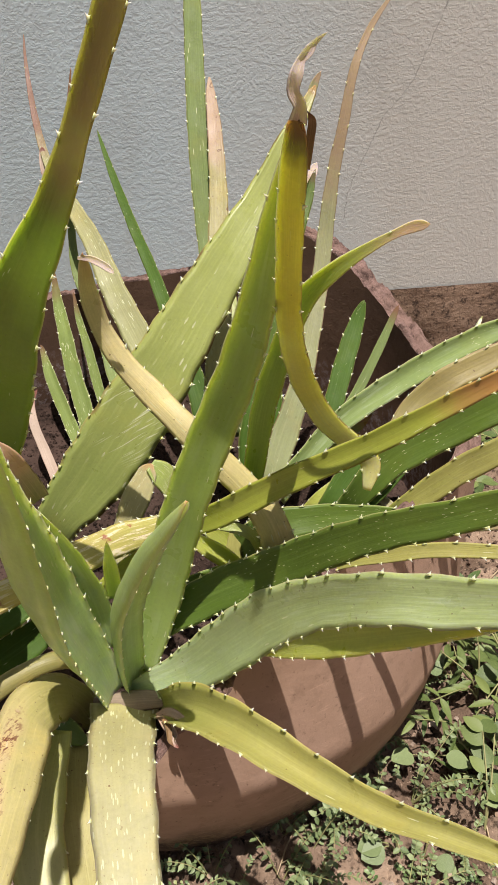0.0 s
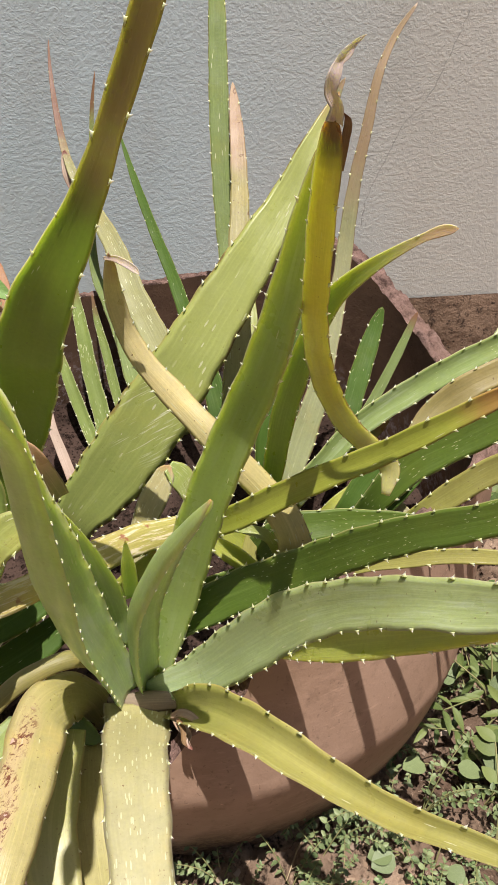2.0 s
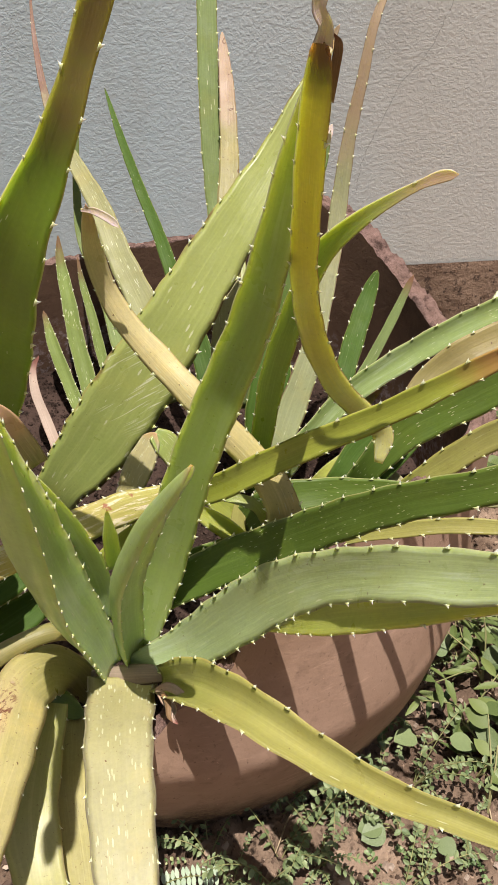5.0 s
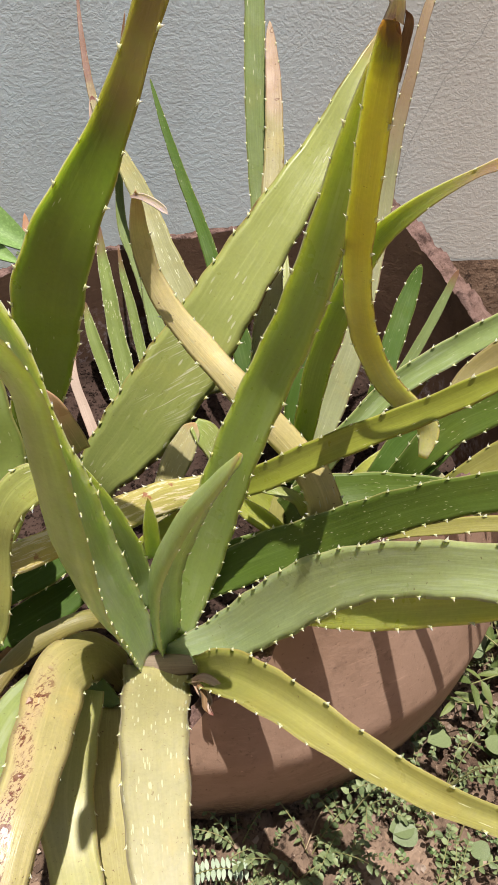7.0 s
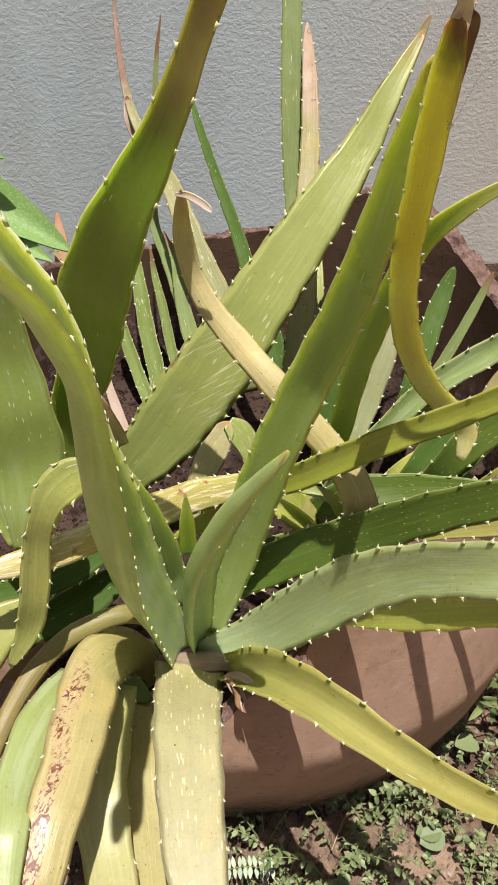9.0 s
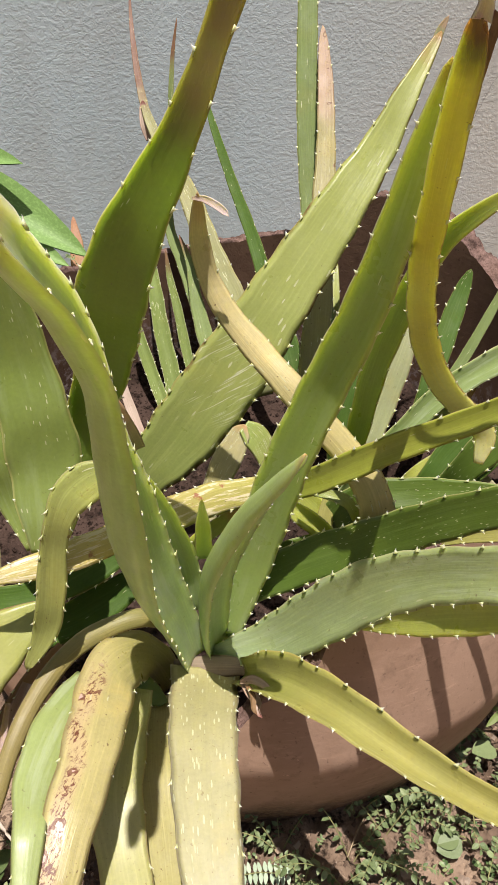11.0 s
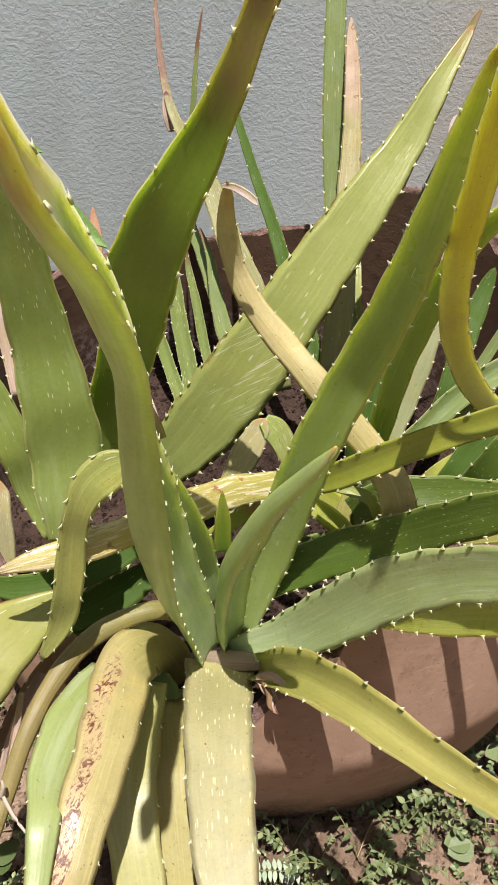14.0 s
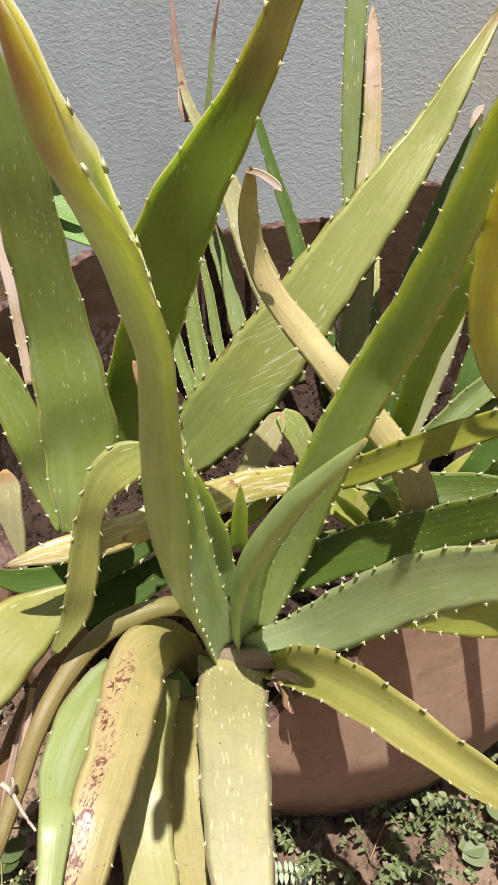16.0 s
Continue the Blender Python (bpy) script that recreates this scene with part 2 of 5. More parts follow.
cream = leaf_material("aloe_skin_cream", (0.38, 0.42, 0.11), (0.46, 0.47, 0.15), (0.30, 0.14, 0.06), (0.26, 0.14, 0.07), flecks=0.08, streaks=0.1, tip_from=0.95, burnt_edge=0.9, worn=0.5)
deep = leaf_material("aloe_skin_deep", (0.215, 0.345, 0.045), (0.225, 0.34, 0.022), (0.19, 0.13, 0.035), PALE_EDGE, flecks=0.12, streaks=0.08, tip_from=0.6, dots=1.5, glow=0.7, worn=0.25)
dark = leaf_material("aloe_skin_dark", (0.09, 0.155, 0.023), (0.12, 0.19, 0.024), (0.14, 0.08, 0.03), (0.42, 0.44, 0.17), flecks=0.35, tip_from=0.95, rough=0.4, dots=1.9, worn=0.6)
# dark green leaves, colour lowered further for the shade low among them
shaded_green = leaf_material("aloe_skin_shaded_green", (0.06, 0.115, 0.018), (0.075, 0.145, 0.018), (0.1, 0.06, 0.02), (0.3, 0.32, 0.1), flecks=0.12, tip_from=0.97, rough=0.65, dots=1.6, worn=0.5, spec=0.22)
grey_green = leaf_material("aloe_skin_grey_green", (0.42, 0.54, 0.29), (0.45, 0.54, 0.23), (0.4, 0.3, 0.1), (0.56, 0.58, 0.28), flecks=0.15, tip_from=0.97, rough=0.32, dirt=0.6, glow=0.2, sheen=0.35, worn=0.5)
pale = leaf_material("aloe_skin_pale", (0.29, 0.40, 0.10), (0.42, 0.47, 0.14), (0.40, 0.22, 0.09), (0.42, 0.38, 0.12), flecks=0.4, tip_from=0.9, scratch=0.9, scratch_at=(0.26, 0.46), fat=0.22, burnt_edge=0.8, worn=0.6)
# green leaf; its whitish top is sheen painted into the colour
sheen_green = leaf_material("aloe_skin_sheen_green", (0.20, 0.275, 0.085), (0.23, 0.305, 0.105), (0.40, 0.28, 0.12), (0.50, 0.52, 0.24), flecks=0.25, tip_from=0.96, rough=0.7, dots=1.5, sheen=0.35, worn=0.5, spec=0.2)
soft_straw = leaf_material("aloe_skin_soft_straw", (0.36, 0.38, 0.10), (0.50, 0.49, 0.20), (0.52, 0.36, 0.14), (0.50, 0.40, 0.16), flecks=0.0, dirt=0.5, rough=0.42, worn=0.4, glow=0.35, rings=0.06)
olive = leaf_material("aloe_skin_olive", (0.34, 0.39, 0.06), (0.38, 0.42, 0.06), (0.46, 0.24, 0.075), (0.48, 0.42, 0.13), flecks=0.05, tip_from=0.68, worn=0.5)
green_tan = leaf_material("aloe_skin_green_tan", (0.26, 0.40, 0.06), (0.32, 0.44, 0.08), (0.50, 0.33, 0.21), (0.45, 0.42, 0.15), flecks=0.05, tip_from=0.8, glow=0.6, worn=0.5)
yellow = leaf_material("aloe_skin_yellow", (0.31, 0.35, 0.07), (0.40, 0.38, 0.115), (0.48, 0.28, 0.09), (0.55, 0.47, 0.14), flecks=0.12, tip_from=0.85, dirt=0.6, worn=0.6)
yellow_tan = leaf_material("aloe_skin_yellow_tan", (0.38, 0.38, 0.12), (0.38, 0.34, 0.13), (0.48, 0.33, 0.21), (0.58, 0.47, 0.2), flecks=0.25, tip_from=0.7, dirt=0.8, rings=0.15, rough=0.55)
straw = leaf_material("aloe_skin_straw", (0.50, 0.46, 0.19), (0.53, 0.50, 0.27), (0.52, 0.32, 0.13), (0.64, 0.58, 0.33), flecks=1.0, dirt=0.15, fat=0.23, rough=0.5, rings=0.1, streaks=0.12, dots=1.25)
yellow_dry = leaf_material("aloe_skin_dry_yellow", (0.58, 0.52, 0.17), (0.72, 0.62, 0.30), (0.48, 0.26, 0.15), (0.55, 0.43, 0.16), flecks=0.35, tip_from=0.88, dirt=0.8, rings=0)
peeled = leaf_material("aloe_skin_peeled", (0.50, 0.47, 0.12), (0.64, 0.55, 0.19), (0.16, 0.06, 0.03), (0.50, 0.42, 0.12), flecks=0.2, tip_from=0.9, dirt=0.7, peel=0.8)
olive_plain = leaf_material("aloe_skin_olive_plain", (0.33, 0.37, 0.09), (0.38, 0.41, 0.12), (0.33, 0.3, 0.1), (0.45, 0.42, 0.18), flecks=0.1, tip_from=1.05, dirt=0.8, rings=0.12)
speckled = leaf_material("aloe_skin_speckled_straw", (0.44, 0.40, 0.14), (0.47, 0.43, 0.16), (0.34, 0.2, 0.07), (0.24, 0.14, 0.06), flecks=0.2, dirt=1.0, rings=0.5, rough=0.6)
olive_tan = leaf_material("aloe_skin_olive_tan", (0.27, 0.28, 0.07), (0.34, 0.28, 0.10), (0.36, 0.2, 0.09), (0.5, 0.34, 0.19), flecks=0.05, dirt=0.9, rough=0.5)
burnt = leaf_material("aloe_skin_burnt", (0.48, 0.46, 0.14), (0.58, 0.51, 0.22), (0.5, 0.27, 0.12), (0.60, 0.48, 0.2), flecks=0.1, burn=1.0, dirt=0.9, rings=0.45)
ochre = leaf_material("aloe_skin_ochre", (0.68, 0.71, 0.38), (0.55, 0.47, 0.075), (0.07, 0.022, 0.008), (0.34, 0.2, 0.03), flecks=0.08, tip_from=0.94, dirt=0.6, glow=0.8, worn=0.4, burnt_edge=0.75, fade=(0.26, 0.58))
tan_green = leaf_material("aloe_skin_tan_green", (0.38, 0.44, 0.22), (0.43, 0.43, 0.23), (0.52, 0.38, 0.24), (0.44, 0.25, 0.17), flecks=0.3, tip_from=0.6, burnt_edge=0.5)
brown_tipped = leaf_material("aloe_skin_brown_tipped", (0.34, 0.37, 0.15), (0.38, 0.37, 0.16), (0.22, 0.11, 0.07), (0.5, 0.46, 0.18), flecks=1, tip_from=0.62, rough=0.6)
brown = leaf_material("aloe_skin_brown", (0.32, 0.2, 0.09), (0.30, 0.185, 0.085), (0.17, 0.075, 0.03), (0.3, 0.2, 0.1), flecks=0.0, dirt=0.9, rough=0.75, glow=0.0)
husk = leaf_material("aloe_skin_husk", (0.40, 0.26, 0.19), (0.55, 0.42, 0.33), (0.30, 0.12, 0.09), (0.35, 0.2, 0.14), flecks=0.0, dirt=0.9, rough=0.7, glow=0.0, tip_from=0.8)
papery = leaf_material("aloe_skin_papery", (0.30, 0.24, 0.15), (0.33, 0.25, 0.19), (0.30, 0.17, 0.12), (0.40, 0.30, 0.22), flecks=0.0, dirt=0.9, rough=0.75, glow=0.0, streaks=0.5)
dry_orange = leaf_material("aloe_skin_dry_orange", (0.50, 0.32, 0.15), (0.52, 0.27, 0.14), (0.42, 0.2, 0.1), (0.5, 0.3, 0.15), flecks=0.0, dirt=0.7, rough=0.6)
peach = leaf_material("aloe_skin_peach", (0.24, 0.28, 0.08), (0.66, 0.45, 0.28), (0.70, 0.42, 0.26), (0.62, 0.44, 0.26), flecks=0.0, tip_from=0.4)
withered = leaf_material("aloe_skin_withered", (0.50, 0.34, 0.25), (0.76, 0.58, 0.46), (0.80, 0.64, 0.52), (0.5, 0.33, 0.22), flecks=0.0, tip_from=0.4, rough=0.75, dirt=0.9, glow=0.4)

k = Mat("spine_horn", rough=0.45)
sz = k.node("SeparateXYZ")
k.link(k.coords("Object"), sz.inputs[0])
k.color(k.mix(k.step(sz.outputs[2], -0.02, 0.42), (0.60, 0.63, 0.32), k.mix(k.random(), (0.78, 0.76, 0.53), (0.86, 0.84, 0.68))))
k.b.inputs["Subsurface Weight"].default_value = 0.7
k.b.inputs["Subsurface Radius"].default_value = (1.0, 0.9, 0.6)
k.b.inputs["Subsurface Scale"].default_value = 0.003
spine_mat = k.m


def wall_material():
    k = Mat("painted_stucco", rough=0.85, spec=0.2)
    o = k.coords("Object")
    big = k.noise(o, 0.9, 4)
    fine = k.noise(o, 60, 4, 0.6)
    col = k.mix(k.step(big, 0.35, 0.65), (0.60, 0.755, 0.825), (0.68, 0.80, 0.845))
    # warmer, dustier paint towards +x
    sx = k.node("SeparateXYZ")
    k.link(o, sx.inputs[0])
    warm = k.step(k.math("ADD", sx.outputs[0], k.math("MULTIPLY", k.math("SUBTRACT", big, 0.5), 0.7)), 0.15, 0.75)
    col = k.mix(warm, col, (0.75, 0.755, 0.71))
    stain = k.step(k.noise(k.coords("Object", (1, 1, 0.35)), 4.0, 5, 0.65), 0.5, 0.72)
    col = k.mix(k.math("MULTIPLY", stain, 0.22), col, (0.40, 0.38, 0.34))
    col = k.mix(k.math("MULTIPLY", k.step(fine, 0.6, 0.75), 0.25), col, (0.42, 0.45, 0.45))
    dots = k.noise(o, 130, 2)
    col = k.mix(k.math("MULTIPLY", k.step(dots, 0.74, 0.78), 0.5), col, (0.2, 0.19, 0.17))
    k.color(col)
    st = k.noise(o, 150, 2, 0.5)
    n = k.bump(k.step(st, 0.36, 0.68), 0.2, 0.002)
    k.bump(k.noise(o, 300, 3), 0.3, 0.001, n)
    return k.m


def soil_material(name, a, b, c):
    k = Mat(name, rough=0.95, spec=0.15)
    o = k.coords("Object")
    col = k.mix(k.step(k.noise(o, 7, 5), 0.35, 0.65), a, b)
    col = k.mix(k.step(k.noise(o, 60, 5, 0.65), 0.5, 0.68), col, c)
    col = k.mix(k.math("MULTIPLY", k.step(k.noise(o, 180, 3), 0.6, 0.7), 0.5), col, tuple(v * 1.5 for v in b))
    k.color(col)
    n = k.bump(k.noise(o, 45, 6, 0.65), 0.8, 0.012)
    k.bump(k.noise(o, 220, 4), 0.6, 0.003, n)
    return k.m


def clay_material(name, lit, dull, rough_scale=1.0, foot=None, crust=0.0):
    k = Mat(name, rough=0.88, spec=0.2)
    o = k.coords("Object")
    col = k.mix(k.step(k.noise(o, 5, 5), 0.35, 0.68), lit, dull)
    col = k.mix(k.math("MULTIPLY", k.step(k.noise(k.coords("Object", (1, 1, 2)), 16, 5, 0.65), 0.48, 0.66), 0.28), col, tuple(min(1, v * 1.22) for v in lit))
    col = k.mix(k.math("MULTIPLY", k.step(k.noise(o, 48, 5, 0.7), 0.52, 0.68), 0.35), col, tuple(v * 0.62 for v in dull))
    col = k.mix(k.math("MULTIPLY", k.step(k.noise(o, 190, 3), 0.64, 0.72), 0.45), col, tuple(v * 0.45 for v in dull))
    fine = k.noise(o, 330, 4, 0.6)
    dust = k.math("MULTIPLY", k.step(k.noise(k.coords("Object", (0.6, 0.6, 3.2)), 62, 5, 0.7), 0.55, 0.68), k.step(k.noise(o, 7, 3), 0.42, 0.62))
    col = k.mix(k.math("MULTIPLY", dust, 0.3), col, tuple(min(1, v * 1.5) for v in lit))
    pits = k.step(k.noise(o, 115, 4, 0.6), 0.66, 0.73)
    col = k.mix(k.math("MULTIPLY", pits, 0.5), col, tuple(v * 0.35 for v in dull))
    col = k.mix(k.math("MULTIPLY", k.step(k.noise(o, 150, 2), 0.73, 0.77), 0.6), col, tuple(min(1, v * 1.6) for v in lit))
    fine = k.math("SUBTRACT", fine, k.math("MULTIPLY", pits, 1.5))
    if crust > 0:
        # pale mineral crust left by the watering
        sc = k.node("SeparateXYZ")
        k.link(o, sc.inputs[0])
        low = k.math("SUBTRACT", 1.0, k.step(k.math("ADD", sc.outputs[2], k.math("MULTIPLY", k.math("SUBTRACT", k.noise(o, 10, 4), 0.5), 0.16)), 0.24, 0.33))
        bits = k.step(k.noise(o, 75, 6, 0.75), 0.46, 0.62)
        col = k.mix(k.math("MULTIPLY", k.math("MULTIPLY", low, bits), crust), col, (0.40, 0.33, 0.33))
    if foot is not None:
        # worn, muddy band above the ground
        sz = k.node("SeparateXYZ")
        k.link(o, sz.inputs[0])
        worn = k.step(k.math("ADD", sz.outputs[2], k.math("MULTIPLY", k.math("SUBTRACT", k.noise(o, 11, 5, 0.6), 0.5), 0.12)), 0.055, 0.115)
        scratch = k.step(k.noise(k.coords("Object", (1, 1, 2.6)), 85, 5, 0.7), 0.46, 0.6)
        worn = k.math("SUBTRACT", 1.0, worn)
        col = k.mix(k.math("MULTIPLY", worn, 0.85), col, k.mix(scratch, foot, tuple(min(1, v * 2.1) for v in foot)))
        fine = k.math("ADD", fine, k.math("MULTIPLY", k.math("MULTIPLY", worn, scratch), 1.6))
    k.color(col)
    n = k.bump(k.noise(o, 18, 4), 0.1 * rough_scale, 0.008)
    n = k.bump(k.noise(o, 70, 5, 0.65), 0.14 * rough_scale, 0.004, n)
    n = k.bump(fine, 0.2 * rough_scale, 0.0014, n)
    if foot is not None:
        k.bump(k.math("MULTIPLY", worn, k.noise(k.coords("Object", (1, 1, 1.8)), 60, 6, 0.7)), 0.8, 0.012, n)
    return k.m


def broken_material():
    """The rough core of the clay where the rim has broken away."""
    k = Mat("broken_clay", rough=0.92, spec=0.15)
    o = k.coords("Object")
    col = k.ramp(k.noise(o, 55, 6, 0.72), [(0.37, (0.08, 0.05, 0.042)), (0.5, (0.23, 0.148, 0.127)), (0.74, (0.38, 0.255, 0.22))])
    col = k.mix(k.math("MULTIPLY", k.step(k.noise(o, 9, 3), 0.45, 0.65), 0.4), col, (0.26, 0.165, 0.13))
    k.color(col)
    n = k.bump(k.noise(o, 55, 6, 0.72), 0.9, 0.008)
    k.bump(k.noise(o, 260, 4), 0.4, 0.002, n)
    return k.m


stucco = wall_material()
soil = soil_material("dry_soil", (0.13, 0.086, 0.06), (0.37, 0.268, 0.193), (0.024, 0.016, 0.011))
# potting soil is coloured darker to stand in for shade between the leaves
potting = soil_material("potting_soil", (0.035, 0.022, 0.017), (0.085, 0.055, 0.044), (0.012, 0.008, 0.006))
rubble = soil_material("bare_plinth", (0.16, 0.105, 0.073), (0.25, 0.17, 0.12), (0.05, 0.033, 0.025))
clay = clay_material("fired_clay", (0.475, 0.318, 0.232), (0.38, 0.248, 0.172), foot=(0.15, 0.095, 0.064))
clay_broken = broken_material()
# inner clay: base colour darkened to deepen the shade inside the pot
clay_in = clay_material("shaded_inner_clay", (0.20, 0.12, 0.08), (0.11, 0.067, 0.046), 2.0, crust=0.8)


# ---- mesh helpers ----
def mesh_of(name, verts, faces, mats, smooth=True, index=None):
    me = bpy.data.meshes.new(name)
    me.from_pydata([tuple(v) for v in verts], [], faces)
    for m in mats:
        me.materials.append(m)
    me.polygons.foreach_set("use_smooth", [smooth] * len(me.polygons))
    if index is not None:
        me.polygons.foreach_set("material_index", index)
    me.update()
    return me


def under(ob, parent):
    ob.parent = parent
    return ob


def spline(pts, steps):
    """A smooth curve through the points, as an array of steps + 1 rows."""
    p = np.array(pts, float)
    p = np.vstack([2 * p[0] - p[1], p, 2 * p[-1] - p[-2]])
    d = np.r_[0, np.cumsum(np.sqrt(np.linalg.norm(np.diff(p[:, :3], axis=0), axis=1) + 1e-9))]
    out = []
    for s in np.linspace(d[1], d[-2], steps + 1):
        i = int(np.clip(np.searchsorted(d, s, side="right") - 1, 1, len(d) - 3))
        t0, t1, t2, t3 = d[i - 1:i + 3]
        a1 = (t1 - s) / (t1 - t0) * p[i - 1] + (s - t0) / (t1 - t0) * p[i]
        a2 = (t2 - s) / (t2 - t1) * p[i] + (s - t1) / (t2 - t1) * p[i + 1]
        a3 = (t3 - s) / (t3 - t2) * p[i + 1] + (s - t2) / (t3 - t2) * p[i + 2]
        b1 = (t2 - s) / (t2 - t0) * a1 + (s - t0) / (t2 - t0) * a2
        b2 = (t3 - s) / (t3 - t1) * a2 + (s - t1) / (t3 - t1) * a3
        out.append((t2 - s) / (t2 - t1) * b1 + (s - t1) / (t2 - t1) * b2)
    return np.array(out)


# ---- the setting ----
GROUND = -0.06
WALL_Y = 1.61


def hgt(x, y):
    """Height of the ground."""
    n = noise.fractal(Vector((x * 3, y * 3, 0.3)), 0.8, 2.0, 4) * 0.012 + noise.fractal(Vector((x * 30, y * 30, 1.3)), 0.6, 2.0, 4) * 0.014
    return GROUND + n


def build_ground():
    near_x = np.r_[np.linspace(-0.9, -0.42, 30), np.linspace(-0.4, 0.9, 230), np.linspace(0.92, 1.5, 30)]
    near_y = np.r_[np.linspace(-0.5, 0.08, 20), np.linspace(0.1, 1.66, 260)]
    far = np.array([2.2, 4, 8, 20, 60, 200, 600])
    xs = np.r_[-far[::-1] - 0.2, near_x, far + 0.2]
    ys = np.r_[-far[::-1], near_y, [1.9, 4, 20, 200, 600]]
    verts = [(x, y, hgt(x, y) if abs(x) < 3 and abs(y) < 3 else GROUND) for y in ys for x in xs]
    w = len(xs)
    faces = [(j * w + i, j * w + i + 1, (j + 1) * w + i + 1, (j + 1) * w + i) for j in range(len(ys) - 1) for i in range(w - 1)]
    g = new("ground", mesh_of("ground", verts, faces, [soil]))
    tagged(g, "dry reddish-brown soil with grit and crumbs", "soil", kind="structure")


def build_wall():
    """The painted wall, with a ragged lower edge over the bare plinth."""
    xs = np.linspace(-4, 5, 500)
    rise = [min(1.0, max(0.0, (x - 0.5) / 0.2)) for x in xs]
    edge = [0.012 + 0.094 * r * r * (3 - 2 * r) + 0.010 * noise.noise(Vector((x * 5, 0, 0))) + 0.007 * noise.noise(Vector((x * 23, 1, 0))) for x, r in zip(xs, rise)]
    front, back, top = WALL_Y, WALL_Y + 0.22, 3.2
    verts, faces = [], []
    for x, e in zip(xs, edge):
        verts += [(x, front + 0.018, e - 0.004), (x, front, e), (x, front, top), (x, back, top), (x, back, e)]
    for i in range(len(xs) - 1):
        a, b = 5 * i, 5 * i + 5
        for j in range(4):
            faces.append((a + j, b + j, b + j + 1, a + j + 1))
    tagged(new("wall_back", mesh_of("wall", verts, faces, [stucco], smooth=False)), "pale blue-grey rough-plastered painted wall", "wall", kind="structure")
    # a hairline crack running down the plaster
    rng = random.Random(5)
    run = spline([(0.694, 0, 0.72, 0), (0.665, 0, 0.64, 0), (0.632, 0, 0.565, 0), (0.583, 0, 0.508, 0), (0.555, 0, 0.445, 0), (0.528, 0, 0.388, 0), (0.513, 0, 0.34, 0), (0.508, 0, 0.285, 0)], 70)
    verts, faces = [], []
    for n, q in enumerate(run):
        x, z = q[0] + rng.uniform(-0.002, 0.002), q[2]
        h = max(0.00002, 0.0005 * noise.noise(Vector((n * 0.45, 3.0, 0))) + 0.0002 + 0.00015 * rng.random())
        verts += [(x - h, WALL_Y - 0.0004, z), (x, WALL_Y - 0.0003, z), (x + h, WALL_Y - 0.0004, z)]
    for n in range(len(run) - 1):
        faces += [(3 * n, 3 * n + 1, 3 * n + 4, 3 * n + 3), (3 * n + 1, 3 * n + 2, 3 * n + 5, 3 * n + 4)]
    kc = Mat("crack_shadow", rough=0.95)
    kc.color(kc.mix(kc.noise(kc.coords("Object"), 60), (0.20, 0.20, 0.19), (0.34, 0.34, 0.32)))
    under(new("crack", mesh_of("crack", verts, faces, [kc.m])), bpy.data.objects["wall_back"])
    # unseen plain wall, added on the left to hold back sky light
    for name, lo, hi in (("sky_blocker_wall", (-3.2, -4.0, -0.1), (-3.0, WALL_Y, 2.7)),):
        c = [(x, y, z) for x in (lo[0], hi[0]) for y in (lo[1], hi[1]) for z in (lo[2], hi[2])]
        tagged(new(name, mesh_of(name, c, [(0, 1, 3, 2), (4, 6, 7, 5), (0, 4, 5, 1), (2, 3, 7, 6), (1, 5, 7, 3), (0, 2, 6, 4)], [stucco], smooth=False)), "unseen plain wall added to dim the sky light", "wall", kind="structure")
    # bare plinth below the paint
    verts, faces = [], []
    px = np.linspace(-4, 5, 420)
    for x in px:
        for u in np.linspace(0, 1, 9):
            z = 0.112 - 0.20 * u
            y = WALL_Y - 0.004 - 0.045 * u + 0.018 * min(1.0, 2.5 * u) * noise.fractal(Vector((x * 9, z * 14, 4)), 0.8, 2, 4)
            verts.append((x, y, z))
    for i in range(len(px) - 1):
        for j in range(8):
            a = i * 9 + j
            faces.append((a, a + 1, a + 10, a + 9))
    tagged(new("wall_plinth", mesh_of("plinth", verts, faces, [rubble])), "bare brown crumbling plinth under the paint", "wall", kind="structure")


build_ground()
build_wall()

# ---- the pot ----
POT = Vector((0.03, 0.79, 0.0))


def rim_height(a):
    """Height of the broken rim by angle in degrees, counter-clockwise from +x."""
    a = (a + 180) % 360 - 180
    table = [(-180, 0.33), (-150, 0.27), (-132, 0.19), (-116, 0.15), (-99, 0.158), (-96, 0.185), (-93.5, 0.213), (-90, 0.225), (-86, 0.25), (-84, 0.29), (-79, 0.325), (-70, 0.35), (-46, 0.352), (-22, 0.335), (-14, 0.31), (-6, 0.312), (-1, 0.335), (6, 0.343), (11, 0.346), (25, 0.386), (41, 0.437), (49, 0.446), (56, 0.438), (63, 0.405), (69, 0.372), (76, 0.365), (93, 0.349), (110, 0.341), (135, 0.346), (180, 0.33)]
    xs, ys = zip(*table)
    n = 0.006 * noise.noise(Vector((a * 0.13, 2.0, 0))) + 0.003 * noise.noise(Vector((a * 0.6, 5.0, 0)))
    return float(np.interp(a, xs, ys)) + n


